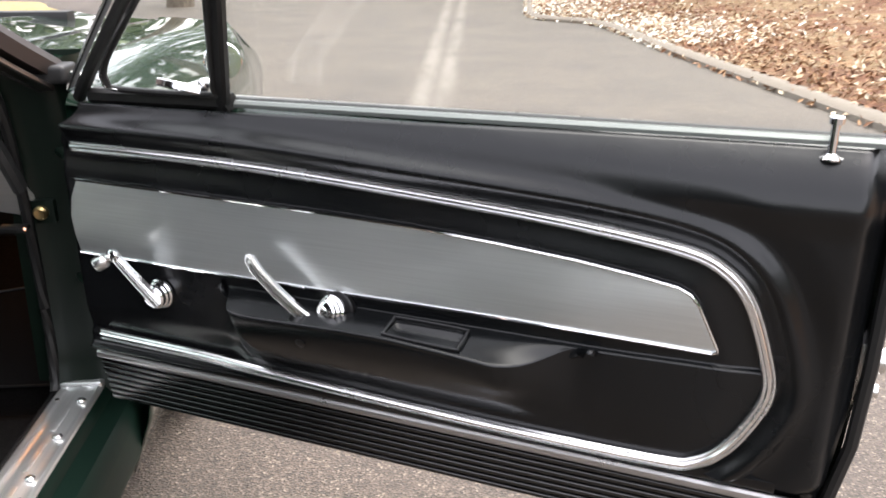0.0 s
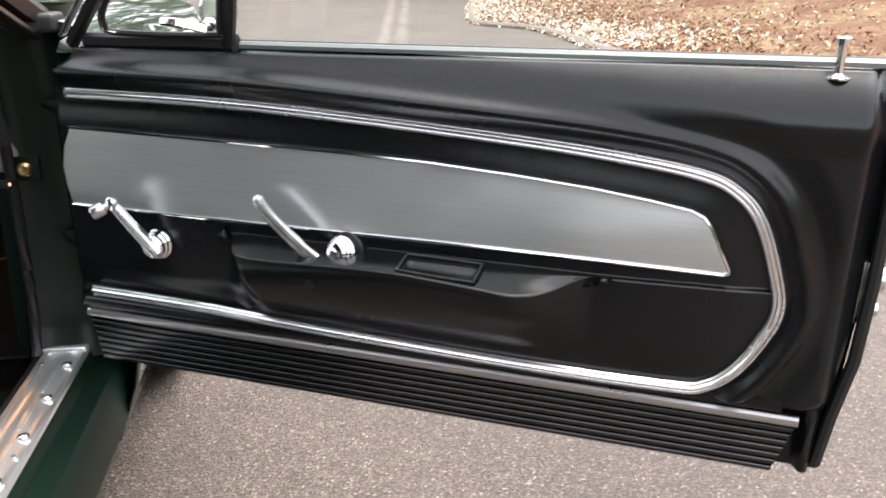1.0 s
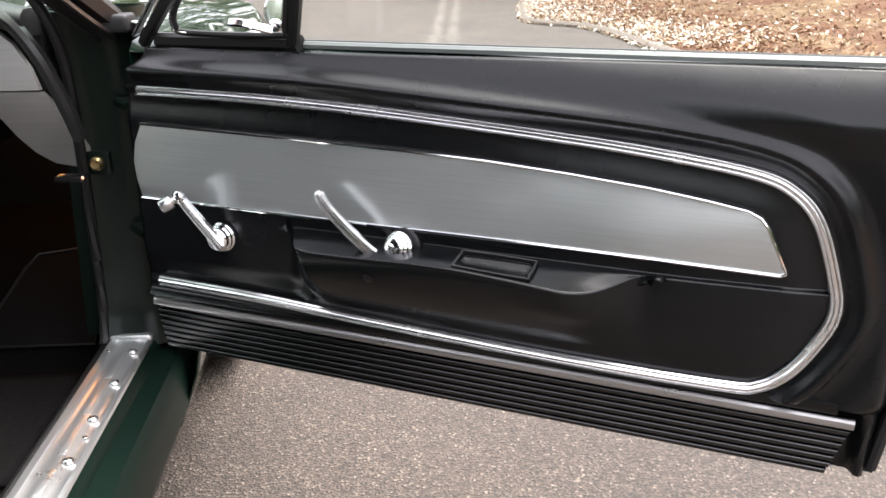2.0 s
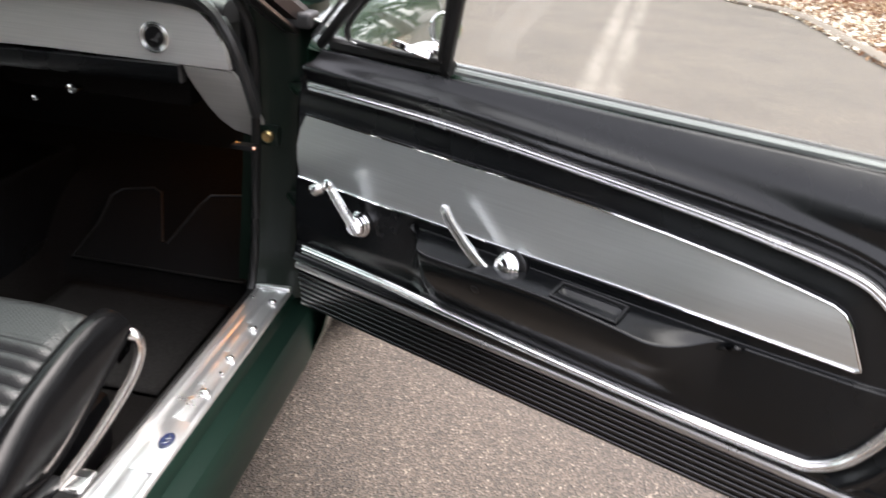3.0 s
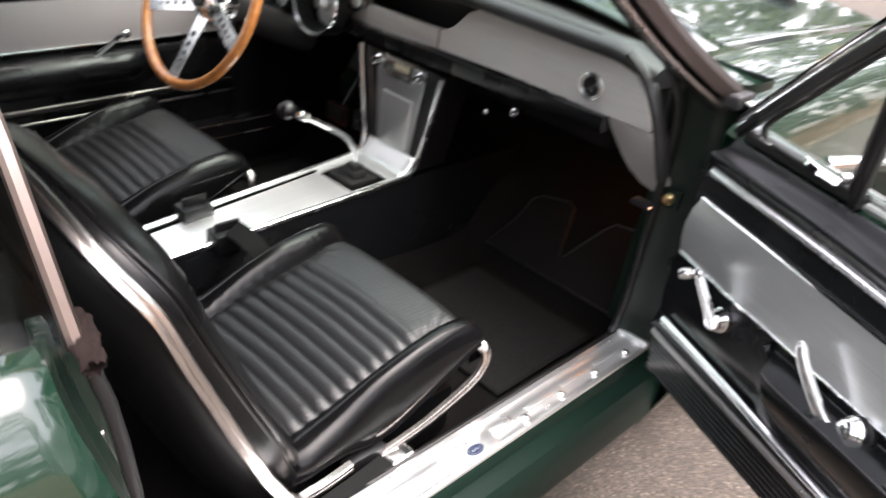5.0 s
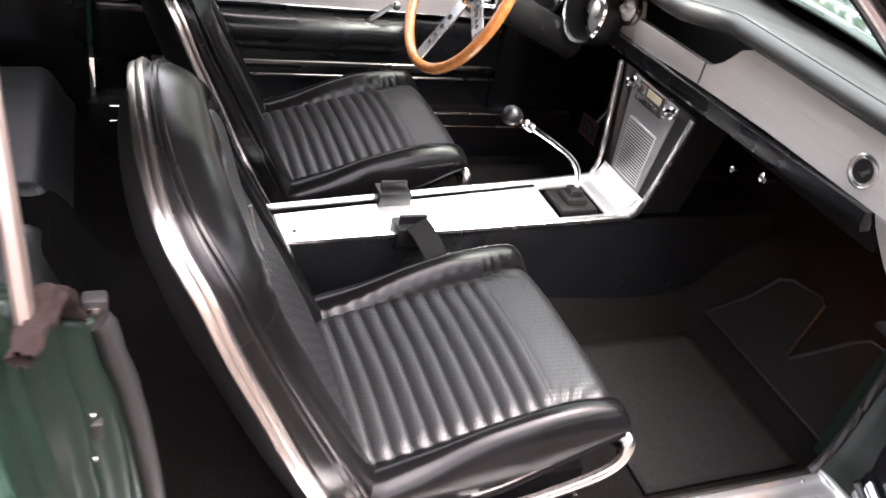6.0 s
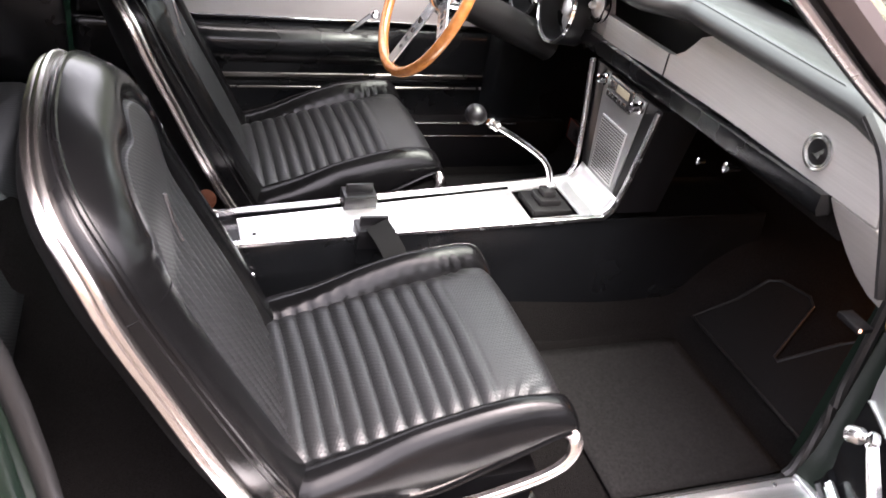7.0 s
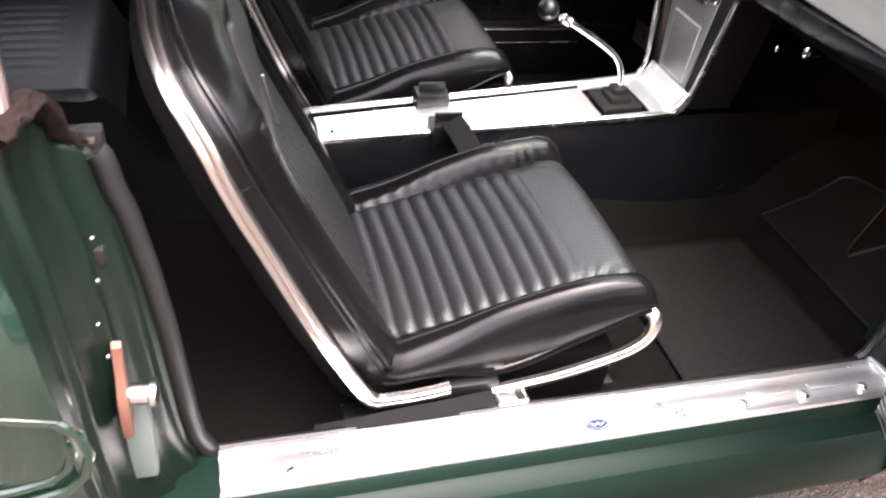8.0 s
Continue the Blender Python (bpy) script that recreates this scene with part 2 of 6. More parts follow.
# ---- mesh helpers ----
def thing(name, label, category, m=Matrix(), group="", kind=""):
    ob = new(name)
    ob.matrix_world = m
    return tagged(ob, label, category, group, kind)


def solid(name, verts, faces, mat, parent=None, label="", smooth=True, angle=38, kind=""):
    me = bpy.data.meshes.new(name)
    me.from_pydata([tuple(v) for v in verts], [], faces)
    bm = bmesh.new()
    bm.from_mesh(me)
    bmesh.ops.remove_doubles(bm, verts=bm.verts, dist=1e-5)
    bmesh.ops.recalc_face_normals(bm, faces=bm.faces)
    bm.to_mesh(me)
    bm.free()
    if smooth:
        me.polygons.foreach_set("use_smooth", [True] * len(me.polygons))
        me.set_sharp_from_angle(angle=radians(angle))
    me.materials.append(mat)
    ob = new(name, me)
    ob.parent = parent
    return tagged(ob, label, kind=kind)


def part(name, bm, mat, parent, label="", angle=38):
    me = bpy.data.meshes.new(name)
    bmesh.ops.recalc_face_normals(bm, faces=bm.faces)
    bm.to_mesh(me)
    bm.free()
    me.polygons.foreach_set("use_smooth", [True] * len(me.polygons))
    me.set_sharp_from_angle(angle=radians(angle))
    me.materials.append(mat)
    ob = new(name, me)
    ob.parent = parent
    return tagged(ob, label)


def box_bm(x0, x1, y0, y1, z0, z1, bev=0.004, seg=2):
    bm = bmesh.new()
    m = Matrix.Translation(((x0 + x1) / 2, (y0 + y1) / 2, (z0 + z1) / 2)) @ Matrix.Diagonal((abs(x1 - x0), abs(y1 - y0), abs(z1 - z0), 1))
    bmesh.ops.create_cube(bm, size=1, matrix=m)
    if bev:
        bmesh.ops.bevel(bm, geom=bm.edges[:], offset=bev, segments=seg, profile=0.6, affect="EDGES")
    return bm


def box(name, x0, x1, y0, y1, z0, z1, mat, parent, label="", bev=0.004, seg=2):
    return part(name, box_bm(x0, x1, y0, y1, z0, z1, bev, seg), mat, parent, label)


def smooth_line(points, n=6, closed=False):
    """A Catmull-Rom line through the points, with n steps from one to the next."""
    pts = [Vector(p) for p in points]
    k = len(pts)
    out = []
    for i in range(k if closed else k - 1):
        if closed:
            p0, p1, p2, p3 = (pts[(i + j) % k] for j in (-1, 0, 1, 2))
        else:
            p0, p1, p2, p3 = pts[max(i - 1, 0)], pts[i], pts[i + 1], pts[min(i + 2, k - 1)]
        for j in range(n):
            t = j / n
            out.append(0.5 * (2 * p1 + (p2 - p0) * t + (2 * p0 - 5 * p1 + 4 * p2 - p3) * t * t + (3 * p1 - p0 - 3 * p2 + p3) * t**3))
    if not closed:
        out.append(pts[-1])
    return out


def circle(r, n=12, flat=1.0):
    return [(r * math.cos(2 * math.pi * i / n), r * flat * math.sin(2 * math.pi * i / n)) for i in range(n)]


def rect(w, h, c=0.25):
    """A section w wide and h high with cut corners."""
    a, b, k = w / 2, h / 2, min(w, h) * c
    return [(-a + k, -b), (a - k, -b), (a, -b + k), (a, b - k), (a - k, b), (-a + k, b), (-a, b - k), (-a, -b + k)]


def sweep_data(path, section, up=(0, 0, 1), closed=False, scale=None):
    """Verts and faces of a section drawn along a path. The section's second axis leans to up."""
    path, up = [Vector(p) for p in path], Vector(up)
    n, k, verts, faces = len(path), len(section), [], []
    for i, p in enumerate(path):
        a, b = path[(i - 1) % n if closed else max(i - 1, 0)], path[(i + 1) % n if closed else min(i + 1, n - 1)]
        t = (b - a).normalized()
        side = t.cross(up)
        side = side.normalized() if side.length > 1e-4 else Vector((1, 0, 0))
        high = side.cross(t).normalized()
        f = scale(i / max(n - 1, 1)) if scale else 1.0
        verts += [p + side * (s * f) + high * (h * f) for s, h in section]
    for i in range(n if closed else n - 1):
        j = (i + 1) % n
        faces += [(i * k + a, i * k + (a + 1) % k, j * k + (a + 1) % k, j * k + a) for a in range(k)]
    if not closed:
        faces += [tuple(range(k - 1, -1, -1)), tuple(range((n - 1) * k, n * k))]
    return verts, faces


def sweep(name, path, section, mat, parent, label="", up=(0, 0, 1), closed=False, scale=None, angle=38):
    return solid(name, *sweep_data(path, section, up, closed, scale), mat, parent, label, angle=angle)


def lathe(name, profile, m, mat, parent, label="", n=28, cap=True):
    """A profile of (radius, height) turned round z, then set at the pose m."""
    verts = [m @ Vector((r * math.cos(2 * math.pi * i / n), r * math.sin(2 * math.pi * i / n), h)) for r, h in profile for i in range(n)]
    faces = [(a * n + i, a * n + (i + 1) % n, (a + 1) * n + (i + 1) % n, (a + 1) * n + i) for a in range(len(profile) - 1) for i in range(n)]
    if cap:
        faces += [tuple(range(n - 1, -1, -1)), tuple(range((len(profile) - 1) * n, len(profile) * n))]
    return solid(name, verts, faces, mat, parent, label)


def grid_data(fn, nu, nv):
    verts = [fn(i / nu, j / nv) for j in range(nv + 1) for i in range(nu + 1)]
    faces = [(j * (nu + 1) + i, j * (nu + 1) + i + 1, (j + 1) * (nu + 1) + i + 1, (j + 1) * (nu + 1) + i) for j in range(nv) for i in range(nu)]
    return verts, faces


def sheet(name, fn, nu, nv, mat, parent=None, label="", thick=0.0, offset=-1.0, angle=38, kind=""):
    ob = solid(name, *grid_data(fn, nu, nv), mat, parent, label, angle=angle, kind=kind)
    if thick:
        mod = ob.modifiers.new("thickness", "SOLIDIFY")
        mod.thickness, mod.offset = thick, offset
    return ob


def plate(name, outline, put, depth, mat, parent, label="", bev=0.0):
    """A flat plate: outline in two coordinates, put(a, b, d) its place at depth d."""
    bm = bmesh.new()
    low = [bm.verts.new(put(a, b, 0.0)) for a, b in outline]
    high = [bm.verts.new(put(a, b, depth)) for a, b in outline]
    n = len(outline)
    top = bm.faces.new(high)
    bm.faces.new(low[::-1])
    for i in range(n):
        bm.faces.new((low[i], low[(i + 1) % n], high[(i + 1) % n], high[i]))
    if bev:
        bmesh.ops.bevel(bm, geom=list(top.edges), offset=bev, segments=2, profile=0.6, affect="EDGES")
    return part(name, bm, mat, parent, label, angle=30)


def ss(a, b, x):
    t = min(max((x - a) / (b - a), 0.0), 1.0)
    return t * t * (3 - 2 * t)


def lerp_table(table, x):
    """Linear values from rows of (x, value)."""
    if x <= table[0][0]:
        return table[0][1]
    for (a, va), (b, vb) in zip(table, table[1:]):
        if x <= b:
            return va + (vb - va) * (x - a) / (b - a)
    return table[-1][1]


def facing(direction, at):
    """A pose at a place whose z points along a direction."""
    return Matrix.Translation(at) @ Vector(direction).to_track_quat("Z", "Y").to_matrix().to_4x4()


# ---- ground ----
KERB_MAT = material("dark_asphalt_kerb", (0.16, 0.135, 0.11), 0.9)
bump(KERB_MAT, noise_tex(KERB_MAT, coords(KERB_MAT), 40.0, 5), 0.8, 0.01)
KERB = smooth_line([(4.6, -14, 0), (4.5, -4, 0), (4.45, 3.5, 0), (4.4, 7.0, 0), (4.42, 10.4, 0), (3.75, 11.6, 0), (3.95, 13.5, 0), (4.6, 17, 0), (6.2, 24, 0), (9.5, 40, 0), (14.0, 60, 0)], 5)


def kerb_x(y):
    return lerp_table([(p.y, p.x) for p in KERB], y)


def ground_fn(u, v):
    a, b = 2 * u - 1, 2 * v - 1
    return (a * abs(a) ** 3 * 2400 + a * 9, b * abs(b) ** 3 * 2400 + b * 9, 0.0)


tagged(sheet("ground", ground_fn, 70, 70, ASPHALT), "weathered brown-grey asphalt driveway with fine aggregate", "ground", kind="structure")


def bank_fn(u, v):
    y = -14 + 74 * v
    edge = kerb_x(y)
    x = edge + 30 * u**2.2
    z = 0.05 + 0.9 * ss(0.4, 9, x - edge) + 2.0 * ss(5, 25, x - edge) + 0.04 * noise.noise(Vector((x * 1.3, y * 1.3, 3))) * ss(0, 0.5, x - edge)
    return (x, y, z)


bank = tagged(sheet("leaf_bank", bank_fn, 60, 220, LITTER, thick=0.1), "sloping bank of brown soil and dry leaf litter", "bank", kind="structure")
tagged(sweep("kerb", [p + Vector((0.02, 0, 0.02)) for p in KERB], [(-0.10, -0.03), (0.10, -0.03), (0.10, 0.03), (0.05, 0.055), (-0.05, 0.05), (-0.09, 0.02)], KERB_MAT, None), "low dark asphalt kerb along the leaf bed", "kerb", kind="structure")


def leaves(count, seed, mat, near, far, wide, words):
    rng = random.Random(seed)
    verts, faces = [], []
    for _ in range(count):
        y = rng.uniform(near, far)
        d = abs(rng.gauss(0, 1)) * (wide if rng.random() < 0.8 else wide * 2.6) - 0.12
        x = kerb_x(y) + d
        e = x - kerb_x(y)
        z = 0.06 + 0.9 * ss(0.4, 9, e) + 2.0 * ss(5, 25, e) + rng.uniform(0.0, 0.05)
        if e < 0.1:
            z = 0.01 + max(e + 0.1, 0) * 0.35
        size = rng.uniform(0.018, 0.050)
        m = Matrix.Translation((x, y, z)) @ Euler((rng.uniform(-0.7, 0.7), rng.uniform(-0.7, 0.7), rng.uniform(0, 6.3))).to_matrix().to_4x4()
        k = len(verts)
        verts += [m @ Vector(p) for p in ((-size, 0, 0), (-size * 0.3, size * 0.42, 0.015), (size, 0, 0.02), (-size * 0.3, -size * 0.42, 0.015))]
        faces += [(k, k + 1, k + 2), (k, k + 2, k + 3)]
    me = bpy.data.meshes.new("dry_leaves")
    me.from_pydata([tuple(v) for v in verts], [], faces)
    me.materials.append(mat)
    return tagged(new("dry_leaves", me), words, "leaves", kind="stuff")


leaves(15000, 3, DRY_LEAF, 1.0, 24, 1.5, "scattered dry brown leaves on the soil bank")
# Near-white leaves stand in for sun patches at the kerb.
leaves(9000, 4, SUNLIT_LEAF, 7.5, 22, 0.75, "dry leaves heaped along the kerb, coloured pale as if sunlit")
leaves(1500, 5, DRY_LEAF, -8, 2, 1.5, "scattered dry brown leaves beside the drive")

# ---- the open door ----
car = thing("car", "classic dark green hardtop coupe with its passenger door open", "car")
DOOR = pose(0.8049, -0.0535, 0, 0, 0, -25.4)
def shell_out(z):
    return lerp_table([(0.38, 0.105), (0.5, 0.125), (0.7, 0.145), (0.80, 0.140), (0.87, 0.115), (0.90, 0.085)], z)


def shell_fn(s, t):
    ring = [(0.035, 0.385), (0.06, 0.382), (0.10, 0.382)] + [(shell_out(z), z) for z in (0.40, 0.46, 0.54, 0.62, 0.70, 0.76, 0.80, 0.84, 0.87, 0.89)] + [(0.075, 0.895), (0.045, 0.885), (0.035, 0.87)]
    v, z = ring[round(t * (len(ring) - 1))]
    u = -0.01 + 1.135 * s - 0.026 * s * (1 - ss(0.39, 0.6, z))
    return (u, v, z)


verts, faces = grid_data(shell_fn, 20, 15)
faces += [tuple(j * 21 for j in range(16)), tuple(j * 21 + 20 for j in range(15, -1, -1))]
door = solid("door", verts, faces, GREEN, car, "open dark green door with black vinyl trim")
door.matrix_local = DOOR


TRIM = smooth_line([(0.033, 0.82, 0), (0.24, 0.82, 0), (0.42, 0.8145, 0), (0.65, 0.801, 0), (0.79, 0.790, 0), (0.905, 0.775, 0), (0.952, 0.757, 0), (0.984, 0.722, 0), (1.009, 0.656, 0), (1.016, 0.618, 0), (1.007, 0.583, 0), (0.98, 0.533, 0), (0.947, 0.504, 0), (0.90, 0.4955, 0), (0.70, 0.495, 0), (0.41, 0.503, 0), (0.226, 0.510, 0), (0.031, 0.5125, 0)], 6)
TRIM_XY = np.array([(p.x, p.y) for p in [Vector((-0.6, 0.82, 0)), *TRIM, Vector((-0.6, 0.512, 0))]])


def trim_distance(u, z):
    """Distance to the bright moulding, minus inside it."""
    a, b = TRIM_XY[:-1], TRIM_XY[1:]
    p = np.array((u, z))
    ab = b - a
    t = np.clip(((p - a) * ab).sum(1) / (ab * ab).sum(1), 0, 1)
    d = np.sqrt((((a + ab * t[:, None]) - p) ** 2).sum(1)).min()
    (x0, y0), (x1, y1) = TRIM_XY.T, np.roll(TRIM_XY, -1, 0).T
    crossed = ((y0 > z) != (y1 > z)) & (u < (x1 - x0) * (z - y0) / np.where(y1 == y0, 1e-9, y1 - y0) + x0)
    return -d if crossed.sum() % 2 else d


LIP = 0.620
LIP_Z = [(0.28, 0.632), (0.295, 0.631), (0.305, 0.624), (0.331, 0.6175), (0.382, 0.6185), (0.487, 0.6225), (0.556, 0.6225), (0.637, 0.617), (0.700, 0.611), (0.735, 0.610), (0.762, 0.619), (0.785, 0.630), (0.80, 0.632)]


def lip_shift(u, zr):
    """How far the rows round the armrest's lip follow its curve; the pull pocket sinks into the shelf."""
    bend = sum(lerp_table(LIP_Z, u + k) for k in (-0.012, -0.004, 0.004, 0.012)) / 4 - LIP
    well = ss(0.551, 0.557, u) * (1 - ss(0.648, 0.654, u)) * ss(LIP + 0.0026, LIP + 0.0034, zr) * (1 - ss(LIP + 0.0088, LIP + 0.0098, zr))
    return bend * ss(0.55, 0.60, zr) * (1 - ss(LIP, 0.6318, zr)) - 0.007 * well


def arm_bulge(u, zr):
    front = 0.292 + 0.020 * (1 - ss(0.53, 0.575, zr)) + 0.008 * math.sin((zr - 0.53) * 34)
    run = ss(front - 0.012, front + 0.026, u) * (1 - ss(0.69, 0.80, u))
    if zr <= LIP - 0.004:
        k = ss(0.520, LIP, zr + 0.004)
        out = 0.25 * k + 0.75 * k**0.7
    elif zr <= LIP + 0.001:
        out = 1.0 + 0.03 * math.cos((zr - LIP + 0.0015) / 0.0025 * 1.2)
    else:
        out = 1 - min((zr - LIP - 0.001) / 0.0105, 1.0)
    return 0.046 * run * out


def panel_depth(u, z, zr=None):
    """How far the inner trim stands towards the cabin (minus is outward)."""
    d = trim_distance(u, z)
    h = 0.0
    h += 0.013 * math.exp(-((d - 0.031) / 0.011) ** 2) * (1 if d > 0 else 0)
    h += 0.006 * ss(0.045, 0.09, d)
    if d < 0:
        h += 0.009 * (1 - ss(-0.05, -0.008, d)) * 0.6 - 0.004
        crease = 0.6335 + 0.004 * ss(0.8, 1.0, u)
        h += 0.007 * (1 - ss(crease - 0.003, crease + 0.001, z)) * ss(0.27, 0.31, u)
        h += arm_bulge(u, z if zr is None else zr)
    top = min(max((z - 0.822) / 0.075, 0.0), 1.0)
    h += 0.010 * ss(0.80, 0.84, z) - 0.040 * top**2.1
    h -= 0.033 * (1 - ss(0.472, 0.488, z)) * (1 - ss(1.062, 1.075, u)) * ss(0.0, 0.006, u) + 0.012 * (1 - ss(0.478, 0.50, z)) * ss(1.062, 1.075, u)
    h -= 0.020 * (1 - ss(0.0, 0.03, u)) * ss(0.80, 0.85, z)
    h -= 0.03 * ss(1.075, 1.105, u)
    return h


PZ = [0.392 + i * 0.006 for i in range(34)] + [0.596 + i * 0.003 for i in range(6)] + [0.6140 + i * 0.0011 for i in range(24)] + [0.6412 + i * 0.0050 for i in range(20)] + [0.7412 + i * 0.0033 for i in range(46)] + [0.8935]


def belt_z(u):
    return 0.882 + 0.016 * ss(0.0, 1.1, u)


def panel_fn(s, t):
    u = 0.005 + 1.095 * s
    z = PZ[round(t * (len(PZ) - 1))]
    front = 0.035 * ss(0.82, 0.88, z) ** 2
    u = front + (u - 0.005) * (1.10 - front) / 1.095 + 0.005
    if z > 0.8:
        z = 0.8 + (z - 0.8) * (belt_z(u) - 0.8) / (PZ[-1] - 0.8)
    u -= 0.022 * s * (1 - ss(0.39, 0.62, z))
    return (u, -panel_depth(u, z, z), z + (lip_shift(u, z) if 0.26 < u < 0.82 else 0.0))


sheet("trim_panel", panel_fn, 200, len(PZ) - 1, BLACK, door, "moulded black vinyl trim panel with armrest", thick=0.012, offset=-1, angle=60)


sweep("edge_seal", [(1.118 - 0.026 * (1 - ss(0.39, 0.6, z)), 0.022, z) for z in (0.40, 0.47, 0.55, 0.65, 0.75, 0.84, 0.885)], circle(0.008, 8), RUBBER, door, "black rubber edge seal", up=(0, 1, 0))
# latch on the rear edge
latch = box("latch", 1.108, 1.128, 0.045, 0.085, 0.59, 0.67, SATIN, door, "worn metal latch plate", 0.003)
lathe("latch_rotor", [(0.016, 0), (0.016, 0.012), (0.006, 0.016)], facing((1, 0, 0), (1.125, 0.062, 0.645)), SATIN, latch, n=12)
lathe("latch_bolt", [(0.009, 0), (0.009, 0.010), (0.004, 0.012)], facing((1, 0, 0), (1.126, 0.062, 0.605)), SATIN, latch, n=10)

# bright moulding with three ribs, open at the hinge side
RIBBED = [(-0.008, -0.002), (0.008, -0.002), (0.0082, 0.003), (0.0066, 0.0055), (0.005, 0.0032), (0.0034, 0.006), (0.0016, 0.0075), (-0.0016, 0.0075), (-0.0034, 0.006), (-0.005, 0.0032), (-0.0066, 0.0055), (-0.0082, 0.003)]
sweep("moulding", [(p.x, -0.0035 - 0.0020 * ss(0.24, 0.30, p.x) * (1 - ss(0.60, 0.66, p.y)), p.y) for p in TRIM], RIBBED, MOULD, door, "ribbed bright metal moulding", up=(0, -1, 0), angle=25)

# silver insert
INSERT = [(0.030, 0.769), (0.18, 0.768), (0.34, 0.766), (0.46, 0.7645), (0.578, 0.761), (0.69, 0.754), (0.79, 0.7455), (0.86, 0.7365), (0.905, 0.729), (0.920, 0.722), (0.930, 0.710), (0.955, 0.660), (0.956, 0.656), (0.950, 0.653), (0.80, 0.6545), (0.65, 0.655), (0.417, 0.653), (0.149, 0.652), (0.017, 0.652), (0.010, 0.680), (0.008, 0.709), (0.015, 0.740)]
plate("silver_insert", INSERT, lambda a, b, d: (a, 0.004 - d, b), 0.010, BRUSHED, door, "brushed aluminium insert", 0.0015)
bead = [(a, -0.0065, b) for a, b in INSERT]
sweep("insert_bead", bead[:14], circle(0.0022, 8), CHROME, door, "thin bright bead", up=(0, -1, 0))
sweep("lower_bead", bead[13:19], circle(0.0022, 8), CHROME, door, "thin bright bead", up=(0, -1, 0))

# ribbed kick panel
KICK = material("dusty_black_kick_plastic", (0.006, 0.006, 0.006), 0.22, Specular_IOR_Level=0.7)
kick = []
zt, zb, ribs = 0.4660, 0.386, 8
for i in range(ribs):
    z0 = zt - (zt - zb) * i / ribs
    h = (zt - zb) / ribs
    kick += [(0.0032, z0), (-0.0032, z0 - h * 0.10), (-0.0044, z0 - h * 0.14), (-0.0052, z0 - h * 0.24), (-0.0050, z0 - h * 0.70), (-0.0036, z0 - h * 0.80), (0.0032, z0 - h * 0.88)]
section = kick + [(0.014, zb), (0.014, zt)]
kv, kf = [], []
for i in range(41):
    s = i / 40
    for dv, z in section:
        u0, u1 = 0.006 + 0.016 * (zt - z) / (zt - zb), 1.062 - 0.024 * (zt - z) / (zt - zb)
        kv.append((u0 + (u1 - u0) * s, 0.010 + dv, z))
n = len(section)
kf = [(i * n + a, i * n + (a + 1) % n, (i + 1) * n + (a + 1) % n, (i + 1) * n + a) for i in range(40) for a in range(n)] + [tuple(range(n)), tuple(range(40 * n + n - 1, 40 * n - 1, -1))]
solid("kick_panel", kv, kf, KICK, door, "ribbed black kick panel", angle=40)
sweep("kick_rail", [(0.006 + 1.056 * i / 30, 0.0045, 0.4695 - 0.004 * i / 30) for i in range(31)], [(-0.003, -0.006), (0.003, -0.006), (0.0045, -0.003), (0.004, 0.003), (0.001, 0.006), (-0.003, 0.006), (-0.004, 0.0)], metal("dull_rail_metal", (0.42, 0.41, 0.40), 0.30, share=0.8), door, "dull satin metal rail", up=(0, 0, 1))
sweep("lower_fold", [(0.01 + 1.03 * i / 30, 0.004, 0.488) for i in range(31)], [(-0.006, -0.010), (0.004, -0.010), (0.008, -0.004), (0.008, 0.006), (-0.006, 0.010)], BLACK, door, up=(0, 0, 1))

# window winder
def ridged(w, h=0.005):
    """Section of a bar with three ridges along its face."""
    return [(-w / 2, -h * 0.8), (w / 2, -h * 0.8), (w / 2, h * 0.3), (w * 0.36, h), (w * 0.22, h * 0.35), (w * 0.10, h * 1.05), (-w * 0.10, h * 1.05), (-w * 0.22, h * 0.35), (-w * 0.36, h), (-w / 2, h * 0.3)]


winder = lathe("window_winder", [(0.023, 0), (0.023, 0.004), (0.0205, 0.006), (0.0205, 0.010), (0.018, 0.012), (0.018, 0.018), (0.0155, 0.0205), (0.0135, 0.018), (0.0125, 0.0165), (0.002, 0.0165)], facing((0, -1, 0), (0.160, -0.004, 0.604)), CHROME, door, "chrome window winder with stepped boss")
sweep("winder_arm", smooth_line([(0.168, -0.021, 0.594), (0.154, -0.025, 0.612), (0.134, -0.034, 0.643), (0.120, -0.039, 0.664), (0.116, -0.040, 0.670)], 5), ridged(0.013), SATIN, winder, "ridged chrome arm", up=(0, -1, 0), scale=lambda t: 1.35 - 0.45 * t, angle=20)
lathe("winder_cap", [(0.0085, -0.005), (0.0100, 0.0), (0.0095, 0.005), (0.006, 0.008), (0.001, 0.009)], facing((0, -1, 0.1), (0.115, -0.041, 0.672)), CHROME, winder, "domed chrome arm end", n=18)
lathe("winder_knob", [(0.0055, 0.0), (0.0055, 0.010), (0.0095, 0.011), (0.0105, 0.014), (0.0105, 0.026), (0.009, 0.029), (0.0055, 0.029), (0.005, 0.025), (0.001, 0.025)], facing((-0.72, -0.55, -0.42), (0.114, -0.042, 0.671)), SATIN, winder, "satin metal grip", n=20)
